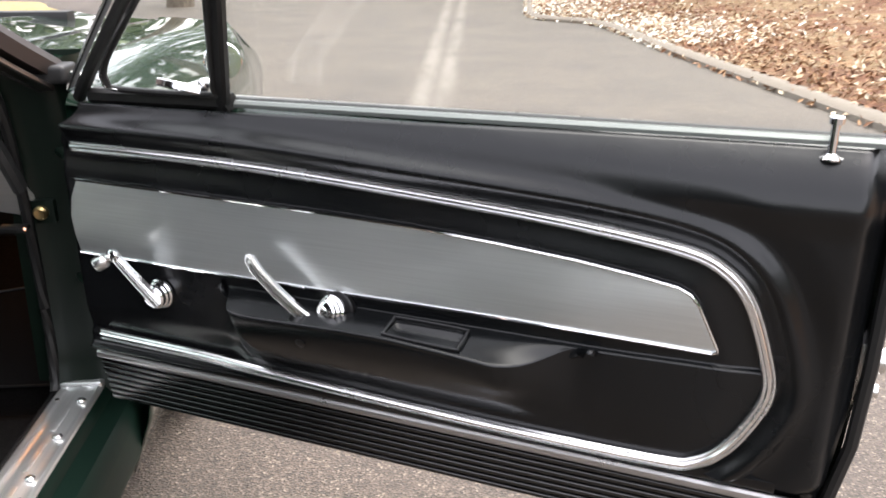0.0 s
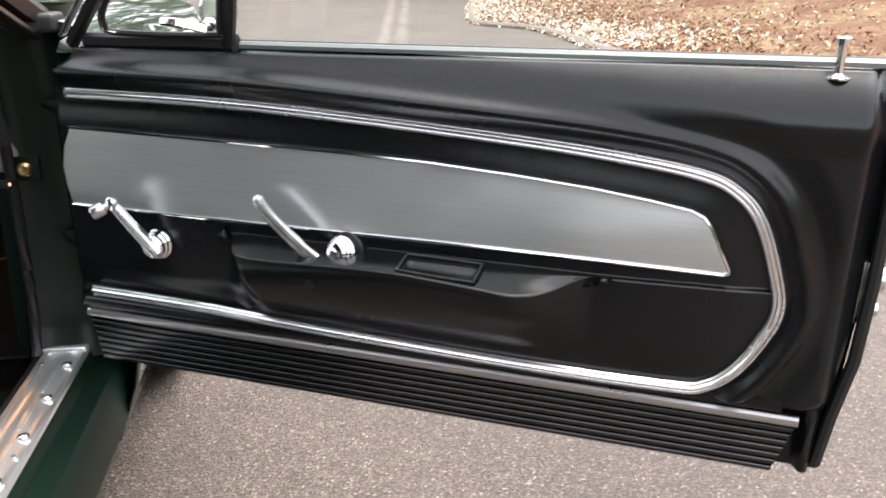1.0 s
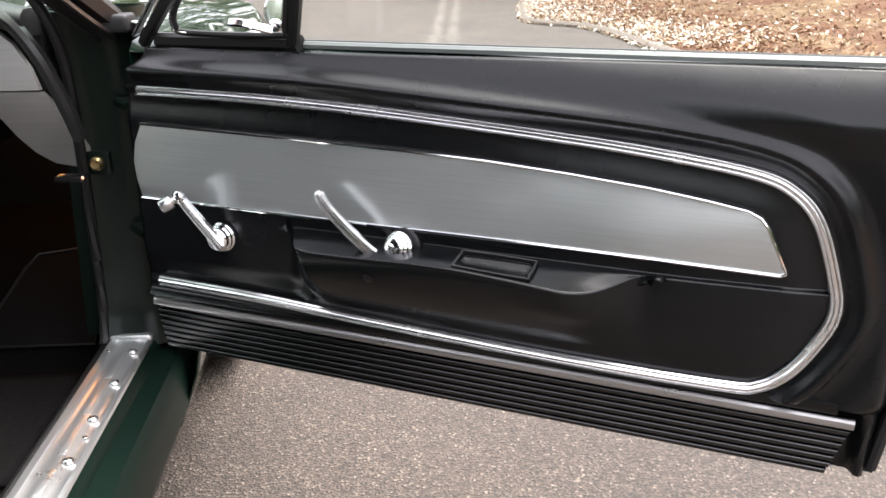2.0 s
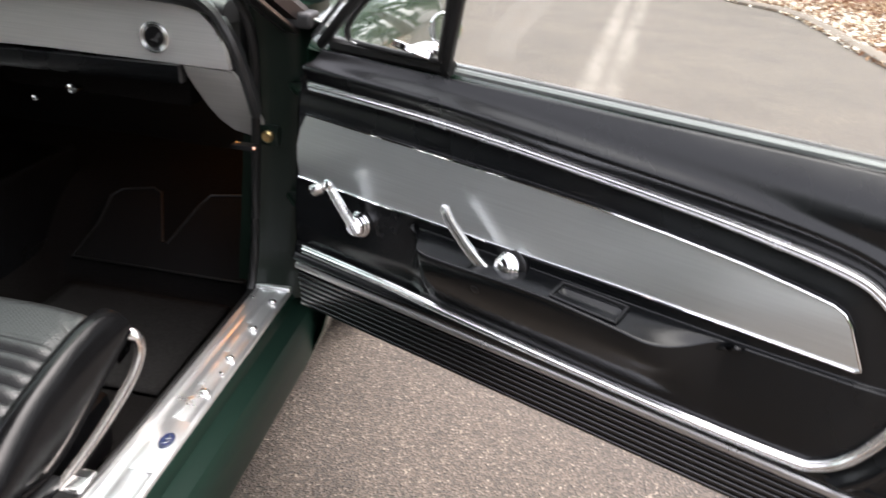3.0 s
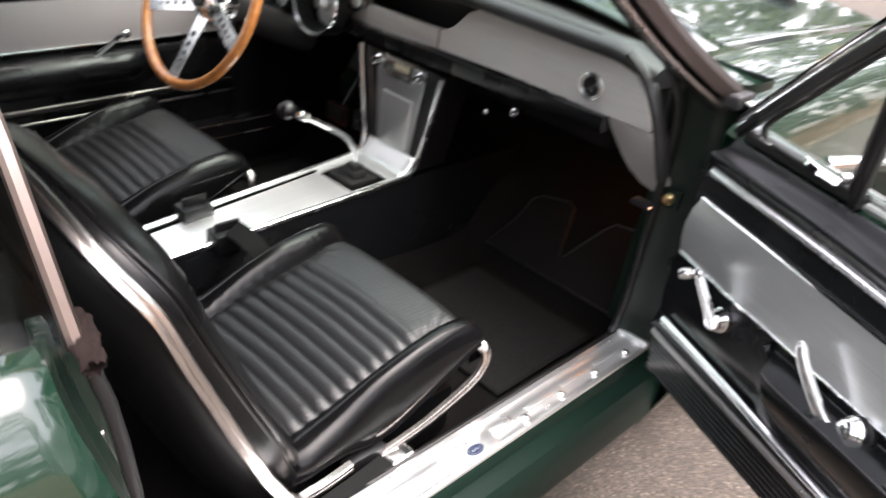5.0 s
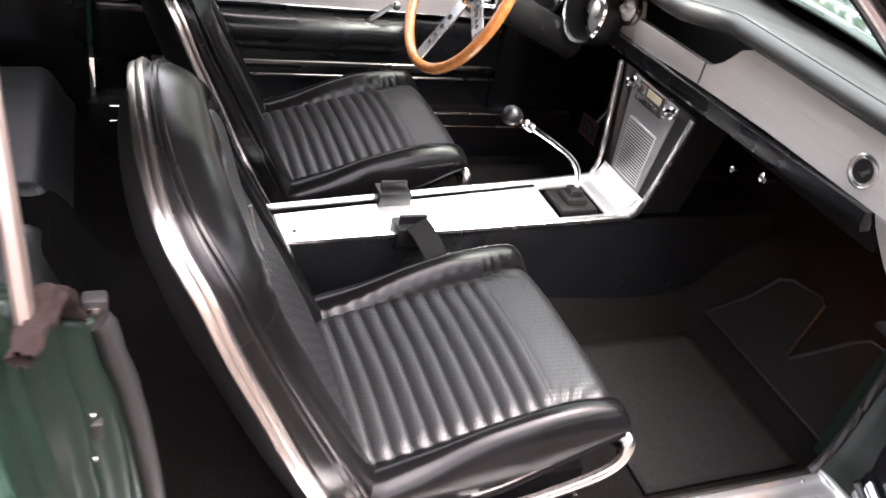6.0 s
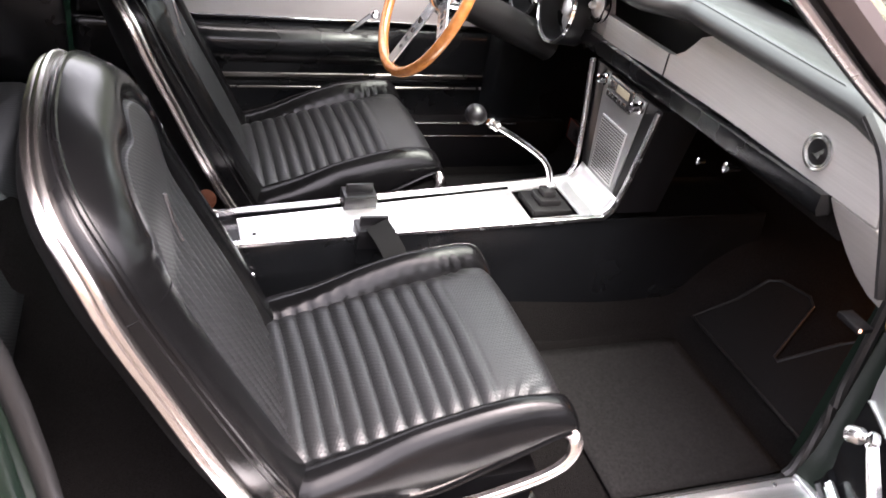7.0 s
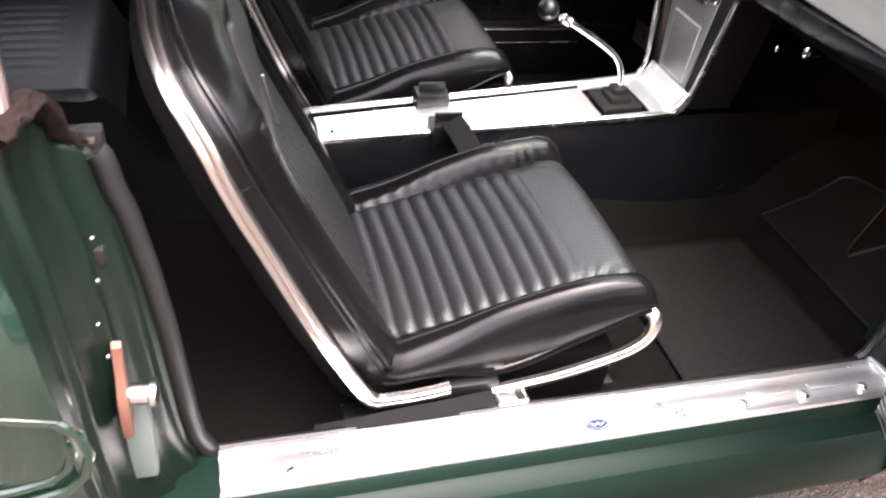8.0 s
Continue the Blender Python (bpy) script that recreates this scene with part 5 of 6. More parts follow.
for a in (200, 340, 270):
    d = Vector((math.cos(radians(a)), math.sin(radians(a)), 0))
    side = Vector((-d.y, d.x, 0))
    bm = bmesh.new()
    path = [(0.03, -0.030), (0.06, -0.026), (0.12, -0.014), (0.17, -0.005), (0.197, 0.0)]
    for r, h in path:
        for w, dz in ((-0.018, 0.0), (0.018, 0.0), (0.018, 0.004), (-0.018, 0.004)):
            bm.verts.new(d * r + side * w * (1.15 - r) + Vector((0, 0, h + dz)))
    bm.verts.ensure_lookup_table()
    for i in range(4):
        for c in range(4):
            bm.faces.new([bm.verts[i * 4 + c], bm.verts[i * 4 + (c + 1) % 4], bm.verts[(i + 1) * 4 + (c + 1) % 4], bm.verts[(i + 1) * 4 + c]])
    bm.faces.new([bm.verts[i] for i in (3, 2, 1, 0)])
    bm.faces.new([bm.verts[16 + i] for i in (0, 1, 2, 3)])
    spoke = part("spoke", bm, SATIN, swheel, "brushed metal spoke", angle=30)
    for r, q in ((0.085, 0.008), (0.11, 0.007), (0.133, 0.006), (0.153, 0.005)):
        h = lerp_table(path, r)
        lathe("spoke_hole", [(q, -0.001), (q, 0.0052), (q * 0.4, 0.0048)], Matrix.Translation(d * r + Vector((0, 0, h))), PLASTIC, spoke, n=12)
column = lathe("steering_column", [(0.038, -0.34), (0.038, -0.10), (0.046, -0.085), (0.046, -0.07)], wheel_m, RUBBER, None, n=24)
tagged(column, "black steering column below the wheel", "steering column")
sweep("column_stalk", [wheel_m @ Vector(p) for p in ((0.04, 0.0, -0.09), (-0.09, 0.02, -0.085), (-0.16, 0.03, -0.07))], circle(0.004, 8), CHROME, column, "chrome stalk")

# ---- centre console ----
console = thing("center_console", "bright metal centre console with radio and speaker grille", "console")


def con_z(y):
    return 0.426 + 0.050 * (y + 0.80) / 0.77


def con_w(y):
    return 0.058 + 0.029 * (y + 0.80) / 0.80


def con_side(s, t):
    y = -0.80 + 1.20 * s
    w, z = con_w(min(y, 0)), con_z(min(y, 0.02))
    ring = [(-w - 0.034, 0.22), (-w - 0.016, z - 0.09), (-w - 0.004, z - 0.02), (-w, z - 0.006), (-w + 0.004, z - 0.006), (-w + 0.005, z - 0.016), (w - 0.005, z - 0.016), (w - 0.004, z - 0.006), (w, z - 0.006), (w + 0.004, z - 0.02), (w + 0.016, z - 0.09), (w + 0.034, 0.22)]
    x, zz = ring[round(t * 11)]
    return (x, y, zz)


cv, cf = grid_data(con_side, 24, 11)
cf += [tuple(j * 25 for j in range(12)), tuple(j * 25 + 24 for j in range(11, -1, -1))]
body = solid("console_body", cv, cf, BLACK, console, "black vinyl console body", angle=30)


def con_rim():
    pts = [(-con_w(y), y, con_z(y)) for y in (-0.03, -0.2, -0.4, -0.6, -0.79)]
    pts += [(-con_w(-0.80) + 0.006, -0.802, con_z(-0.80)), (con_w(-0.80) - 0.006, -0.802, con_z(-0.80))]
    pts += [(con_w(y), y, con_z(y)) for y in (-0.79, -0.6, -0.4, -0.2, -0.03)]
    return pts


STACK_L = [(-0.088, -0.045, 0.477), (-0.091, -0.022, 0.486), (-0.096, -0.010, 0.508), (-0.104, -0.007, 0.55), (-0.116, -0.006, 0.61), (-0.134, -0.006, 0.70), (-0.141, -0.006, 0.74)]
STACK_R = [(-x, y, z) for x, y, z in STACK_L]
rim_path = [*STACK_L[::-1], *con_rim()[1:-1], *STACK_R]
sweep("console_rim", smooth_line(rim_path, 4), rect(0.011, 0.013), MOULD, console, "chrome console rim", up=(0, 0, 1))
plate("top_plate", [(-con_w(-0.16) + 0.012, -0.175), (-con_w(-0.76) + 0.017, -0.762), (con_w(-0.76) - 0.017, -0.762), (con_w(-0.16) - 0.012, -0.175)], lambda a, b, d: (a, b, con_z(b) - 0.010 + d), 0.004, CONSOLE_METAL, console, "bright brushed console top plate", 0.001)
plate("front_plate", [(-0.080, -0.065), (0.080, -0.065), (0.086, -0.01), (-0.086, -0.01)], lambda a, b, d: (a, b, con_z(b) - 0.008 + d + 0.01 * ss(-0.05, -0.01, b)), 0.004, CONSOLE_METAL, console, "bright shifter surround", 0.001)
sheet("console_swoop", lambda s, t: ((0.160 + 0.008 * t) * (s - 0.5), -0.064 + 0.062 * t ** 0.9, con_z(-0.05) - 0.003 + 0.047 * t ** 2.4), 8, 12, CONSOLE_METAL, console, "curved bright foot of the radio stack", thick=0.003)
for sx in (-1, 1):
    plate("side_strip", [(sx * 0.082, -0.175), (sx * 0.058, -0.175), (sx * 0.060, -0.066), (sx * 0.085, -0.066)], lambda a, b, d: (a, b, con_z(b) - 0.008 + d), 0.004, CONSOLE_METAL, console, "bright side strip", 0.001)
boot = box("shift_boot", -0.045, 0.045, -0.165, -0.075, 0.455, 0.472, RUBBER, console, "black rubber shift boot", 0.006)
box("boot_fold", -0.028, 0.028, -0.145, -0.095, 0.468, 0.486, RUBBER, boot, bev=0.007)
box("boot_collar", -0.016, 0.016, -0.135, -0.105, 0.484, 0.500, RUBBER, boot, bev=0.005)
lathe("tray_lock", [(0.004, 0), (0.004, 0.003), (0.001, 0.003)], facing((0, 0, 1), (0.02, -0.735, con_z(-0.735) - 0.007)), PLASTIC, console, n=10)
lathe("console_screw", [(0.006, 0), (0.006, 0.004), (0.002, 0.006)], facing((1, 0, 0.3), (con_w(-0.75) + 0.022, -0.745, 0.372)), CHROME, console, "chrome side screw", n=12)
for sx, y in ((-0.062, -0.515), (0.066, -0.515)):
    slot = box("belt_holder", sx - 0.024, sx + 0.024, y - 0.035, y + 0.035, con_z(y) - 0.02, con_z(y) + 0.022, PLASTIC, console, "black seat belt holder", 0.004)
    box("holder_tongue", sx - 0.004, sx + 0.004, y - 0.028, y + 0.028, con_z(y) + 0.02, con_z(y) + 0.040, PLASTIC, slot, bev=0.002)

# radio stack
STACK = [(-0.090, 0.488), (0.090, 0.488), (0.113, 0.61), (0.138, 0.74), (-0.138, 0.74), (-0.113, 0.61)]
stack = plate("stack_face", STACK, lambda a, b, d: (a, 0.10 - d, b), 0.098, PLASTIC, console, "black radio stack", 0.003)
plate("stack_panel", [(-0.056, 0.500), (0.056, 0.500), (0.085, 0.735), (-0.085, 0.735)], lambda a, b, d: (a, 0.004 - d, b), 0.005, metal("dark_stack_metal", (0.42, 0.43, 0.43), 0.38, (6, 900, 900), 0.12, 0.8), stack, "grey stack panel", 0.001)
grille = plate("speaker_grille", [(-0.046, 0.526), (0.046, 0.526), (0.052, 0.652), (-0.052, 0.652)], lambda a, b, d: (a, -0.001 - d, b), 0.003, CONSOLE_METAL, stack, "satin speaker grille", 0.001)
for i in range(19):
    z = 0.5325 + i * 0.0063
    w = 0.043 + 0.006 * i / 19
    box("grille_slot", -w, w, -0.0048, -0.0035, z - 0.0009, z + 0.0009, PLASTIC, grille, bev=0)
radio = box("radio", -0.052, 0.052, -0.010, 0.01, 0.694, 0.742, SATIN, stack, "chrome-framed push-button radio", 0.003)
box("radio_window", -0.047, 0.047, -0.0125, -0.009, 0.700, 0.738, GAUGE_FACE, radio, "dark radio face", 0.001)
box("radio_scale", -0.010, 0.040, -0.0137, -0.0122, 0.718, 0.734, material("beige_dial", (0.42, 0.38, 0.27), 0.35), radio, "beige tuning dial", 0.0006)
box("radio_display_frame", -0.042, -0.016, -0.0137, -0.0122, 0.716, 0.735, SATIN, radio, bev=0.001)
for i in range(5):
    box("radio_button", -0.041 + 0.0172 * i, -0.029 + 0.0172 * i, -0.0165, -0.012, 0.7035, 0.7115, SATIN, radio, bev=0.0012)
for sx in (-0.073, 0.073):
    lathe("radio_knob", [(0.013, 0), (0.013, 0.006), (0.009, 0.008), (0.0095, 0.022), (0.006, 0.025)], facing((0, -1, 0), (sx, -0.002, 0.720)), CHROME, stack, "chrome radio knob", n=18)

# gear lever
lever = sweep("gear_lever", smooth_line([(0.0, -0.118, 0.478), (-0.002, -0.120, 0.52), (-0.006, -0.135, 0.556), (-0.014, -0.17, 0.585), (-0.024, -0.235, 0.622), (-0.029, -0.275, 0.641)], 6), circle(0.0062, 10), CHROME, console, "chrome gear lever", up=(1, 0, 0))
lathe("reverse_collar", [(0.009, 0), (0.011, 0.004), (0.009, 0.012), (0.011, 0.02), (0.008, 0.024)], facing((-0.006, -0.045, 0.021), (-0.026, -0.25, 0.629)), SATIN, lever, n=14)
lathe("shift_knob", [(0.008, -0.022), (0.014, -0.017), (0.0195, -0.009), (0.0212, 0.0), (0.0195, 0.009), (0.014, 0.0165), (0.007, 0.0205), (0.001, 0.0212)], facing((-0.006, -0.045, 0.021), (-0.031, -0.303, 0.655)), PLASTIC, lever, "black ball shift knob", n=24)

# pedals
# Red light on one pedal's edge, put into the trim colour.
PEDAL_RED = material("red_lit_pedal_edge", (0.10, 0.015, 0.008), 0.4)
for x, z, w in ((-0.395, 0.437, 0.042), (-0.285, 0.450, 0.036)):
    p = box("pedal", x - w, x + w, 0.15, 0.165, z - 0.026, z + 0.026, RUBBER, None, bev=0.006)
    tagged(p, "black rubber pedal pad with a thin bright edge", "pedal")
    sweep("pedal_trim", [(x - w, 0.151, z - 0.026), (x + w, 0.151, z - 0.026), (x + w, 0.151, z + 0.026), (x - w, 0.151, z + 0.026)], circle(0.002, 6), PEDAL_RED if x < -0.3 else SATIN, p, up=(0, -1, 0), closed=True)
    lathe("pedal_boss", [(0.012, 0), (0.012, 0.004), (0.007, 0.006)], facing((0, -1, 0), (x, 0.150, z)), RUBBER if x < -0.3 else CHROME, p, n=16)
    sweep("pedal_arm", [(x, 0.165, z), (x, 0.24, 0.55), (x, 0.30, 0.72)], rect(0.02, 0.008), PLASTIC, p, up=(1, 0, 0))

# ---- floor mats ----
def floor_top(x, y):
    return floor_fn((x + 0.70) / 1.40, (y + 1.6) / 2.22)[2]


def mat_thing(x0, x1, y0, y1):
    return tagged(sheet("floor_mat", lambda s, t: (x0 + (x1 - x0) * s, y0 + (y1 - y0) * t, floor_top(x0 + (x1 - x0) * s, y0 + (y1 - y0) * t) + 0.012), 16, 16, MATTING, None, thick=0.008), "black rubber floor mat on the carpet", "floor mat")


mat_thing(0.195, 0.585, -0.185, 0.175)
mat_thing(-0.58, -0.18, -0.14, 0.16)
TOE = [(0.17, 0.235), (0.20, 0.31), (0.205, 0.37), (0.225, 0.385), (0.30, 0.398), (0.325, 0.39), (0.372, 0.29), (0.385, 0.288), (0.43, 0.375), (0.45, 0.40), (0.58, 0.415), (0.60, 0.40), (0.60, 0.235)]


def toe_z(y):
    return 0.217 + 0.85 * (y - 0.205)


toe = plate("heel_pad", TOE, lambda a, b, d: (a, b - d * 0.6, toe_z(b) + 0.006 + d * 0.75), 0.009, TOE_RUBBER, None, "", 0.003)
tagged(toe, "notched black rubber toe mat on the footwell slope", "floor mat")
sweep("heel_pad_edge", [(a, b - 0.007, toe_z(b) + 0.013) for a, b in TOE], circle(0.003, 8), RUBBER, toe, closed=True)

# ---- bucket seats ----
SEAM = 0.60
CUSH_Z = [(-0.80, 0.375), (-0.745, 0.387), (-0.60, 0.424), (-0.50, 0.451), (-0.40, 0.471), (-0.345, 0.478), (-0.30, 0.480)]
CREST = [(-0.80, 0.010), (-0.655, 0.019), (-0.57, 0.033), (-0.49, 0.037), (-0.42, 0.034), (-0.365, 0.026), (-0.325, 0.013), (-0.30, 0.004)]
PIPE_Z = [(-0.80, 0.345), (-0.72, 0.372), (-0.655, 0.374), (-0.60, 0.359), (-0.545, 0.368), (-0.48, 0.399), (-0.41, 0.432), (-0.37, 0.455), (-0.30, 0.47)]


def eased(table, x):
    """A table read with softened corners."""
    return (lerp_table(table, x - 0.02) + lerp_table(table, x - 0.007) + lerp_table(table, x + 0.007) + lerp_table(table, x + 0.02)) / 4


def cushion_fn(s, t):
    a = 2 * s - 1
    y = -0.80 + 0.490 * t
    W = 0.234 - 0.02 * ss(0.72, 0.80, -y) - 0.026 * ss(-0.36, -0.310, y) ** 2.2
    inner = 0.163 + 0.008 * ss(-0.45, -0.36, y) - 0.012 * ss(-0.36, -0.31, y)
    base = eased(CUSH_Z, y) - 0.075 * max((y + 0.372) / 0.062, 0) ** 2.4
    crest = eased(CREST, y)
    pz = min(eased(PIPE_Z, y), base - 0.012)
    r = abs(a)
    if r > SEAM:
        u = (r - SEAM) / (1 - SEAM)
        folds = (1 - ss(0.0, 0.35, u)) * ss(-0.47, -0.42, y) * (1 - ss(-0.36, -0.335, y))
        soft = 0.0035 * noise.noise(Vector((a * 3, y * 9, 5))) * math.sin(math.pi * min(u, 0.88) / 0.88)
        pucker = 0.0012 * math.sin((y + 0.775) * 2 * math.pi / 0.0285) * (1 - ss(0.0, 0.25, u)) * (1 - ss(-0.47, -0.44, y))
        if u < 0.45:
            k = u / 0.45
            x, z = inner + (W - inner) * 0.48 * k, base - 0.004 + (crest + 0.004) * math.sin(0.5 * math.pi * k) ** 0.8
        elif u < 0.88:
            k = (u - 0.45) / 0.43 * 0.5 * math.pi
            x, z = inner + (W - inner) * (0.48 + 0.52 * math.sin(k)), pz + (base + crest - pz) * math.cos(k)
        else:
            k = (u - 0.88) / 0.12
            x, z = W - 0.024 * k, pz - 0.034 * k
        return (math.copysign(x, a), y, z + soft + pucker + 0.0020 * math.sin((abs(x) * 0.9 + y) * 190 + 3 * math.sin(y * 60)) * folds)
    x = inner * a / SEAM
    k = r / SEAM
    pleat = 0.0
    if -0.775 < y < -0.4330:
        pleat = 0.0095 * (abs(math.sin(math.pi * (y + 0.775) / 0.0285)) ** 0.55 - 0.78) * (1 - 0.5 * ss(0.90, 1.0, k))
    fold = 0.0028 * math.sin((abs(x) * 0.9 + y) * 190 + 3 * math.sin(y * 60)) * ss(0.72, 1.0, k) * ss(-0.45, -0.41, y) * (1 - ss(-0.36, -0.335, y))
    return (x, y, base + 0.010 * (1 - k * k) - 0.004 * ss(0.85, 1.0, k) + pleat + fold + 0.002 * noise.noise(Vector((x * 10, y * 10, 2))))


BACK = [(-0.716, 0.335), (-0.750, 0.402), (-0.802, 0.507), (-0.855, 0.609), (-0.908, 0.713), (-0.944, 0.795), (-0.986, 0.855), (-1.005, 0.885), (-1.014, 0.905), (-1.020, 0.935)]
BACK_DEPTH = [(0.335, 0.060), (0.40, 0.059), (0.55, 0.055), (0.65, 0.048), (0.78, 0.042), (0.85, 0.042), (0.875, 0.036), (0.90, 0.030)]
Z_LOW, Z_ROUND, Z_TOP, HALF = 0.335, 0.740, 0.885, 0.240


def back_line(z):
    """Front line of the backrest and its forward normal at a height."""
    y = eased([(b, a) for a, b in BACK], z)
    low = min(z, 0.80)
    d = Vector((0, eased([(b, a) for a, b in BACK], low + 0.01) - eased([(b, a) for a, b in BACK], low), 0.01)).normalized()
    return y, Vector((0, d.z, -d.y))


def back_rim(j):
    """Outline of the backrest, j from 0 (low, one side) over the top to 1 (low, other side)."""
    side = 1 if j < 0.5 else -1
    k = 2 * min(j, 1 - j)
    if k < 0.55:
        z = Z_LOW + (Z_ROUND - Z_LOW) * k / 0.55
        return side * (HALF - 0.022 * (1 - ss(Z_LOW, 0.52, z))), z
    a = (k - 0.55) / 0.45 * 0.5 * math.pi
    return side * HALF * math.cos(a) ** 0.80, Z_ROUND + (Z_TOP - Z_ROUND) * math.sin(a) ** 0.80


def back_spine(z):
    return z if z < 0.70 else 0.70 + (z - 0.70) * 0.25


def back_point(j, q, behind=0.0, bulge=0.0):
    """q: 0 on the middle line, SEAM on the edge of the insert, 1 on the piping."""
    bx, bz = back_rim(j)
    sz = back_spine(bz)
    reach = math.hypot(bx, bz - sz)
    band = 0.076 + 0.006 * ss(0.78, 0.88, bz)
    cut = 1 - band / reach
    f = cut * q / SEAM if q < SEAM else cut + (1 - cut) * (q - SEAM) / (1 - SEAM)
    x, z = bx * f, sz + (bz - sz) * f
    y, n = back_line(z)
    fill = 0.018 * ss(0.66, 0.77, z)
    if q < SEAM:
        k = q / SEAM
        h = fill + 0.004 - 0.008 * ss(0.93, 1.0, k)
        h += 0.0105 * (abs(math.sin(math.pi * x / 0.0265)) ** 0.55 - 0.78) * (1 - ss(0.655, 0.70, z))
    else:
        k = (q - SEAM) / (1 - SEAM)
        high = 0.019 + 0.006 * ss(0.78, 0.88, bz)
        h = -0.004 + fill * (1 - k) + (high - 0.4 * fill + 0.004) * math.sin(math.pi * min(k, 1.0) ** 0.85) ** 0.75 + 0.002 * noise.noise(Vector((x * 12, z * 9, 9))) * math.sin(math.pi * k)
        h += 0.0025 * math.sin((z - 0.768) * 260) * math.exp(-((z - 0.768) / 0.012) ** 2) * math.sin(math.pi * k) * ss(0.12, 0.16, abs(x))
    p = Vector((x, y, z)) + n * (h - behind - bulge)
    return p


def back_depth(j):
    return eased(BACK_DEPTH, back_rim(j)[1])


def back_fn(s, t):
    if t <= 0.8:
        return tuple(back_point(s, t / 0.8))
    k = (t - 0.8) / 0.2
    p = back_point(s, 1.0, back_depth(s) * k)
    out = 0.006 * math.sin(math.pi * k)
    bx, bz = back_rim(s)
    d = Vector((bx, 0, max(bz - 0.76, 0) * 1.6)).normalized()
    return tuple(p + d * out)


def shell_back_fn(s, t):
    q = 1 - t
    bx, bz = back_rim(s)
    sz = back_spine(bz)
    x, z = bx * q, sz + (bz - sz) * q
    y, n = back_line(z)
    return tuple(Vector((x, y, z)) - n * (back_depth(s) - 0.004 + 0.030 * (1 - q**14) + 0.036 * (1 - q ** 2.6)))


def split_sheet(seat, fn, nu, nv, names, sel):
    """One surface, cut into a smooth part and a woven part that meet edge to edge."""
    verts, faces = grid_data(fn, nu, nv)
    for name, mat, label, want in names:
        solid(name, verts, [f for i, f in enumerate(faces) if sel((i % nu + 0.5) / nu, (i // nu + 0.5) / nv) == want], mat, seat, label, angle=70)


def woven_cushion(s, t):
    a = 2 * s - 1
    return 0 if abs(a) < SEAM else (1 if a > 0 else -1)


def woven_back(s, t):
    return t < 0.8 * SEAM


def loose_free(ob):
    bm = bmesh.new()
    bm.from_mesh(ob.data)
    bmesh.ops.delete(bm, geom=[v for v in bm.verts if not v.link_faces], context="VERTS")
    bm.to_mesh(ob.data)
    bm.free()


LOW_STRIP = [(0.250, -0.661, 0.358), (0.251, -0.70, 0.353), (0.252, -0.744, 0.352), (0.253, -0.780, 0.362)]


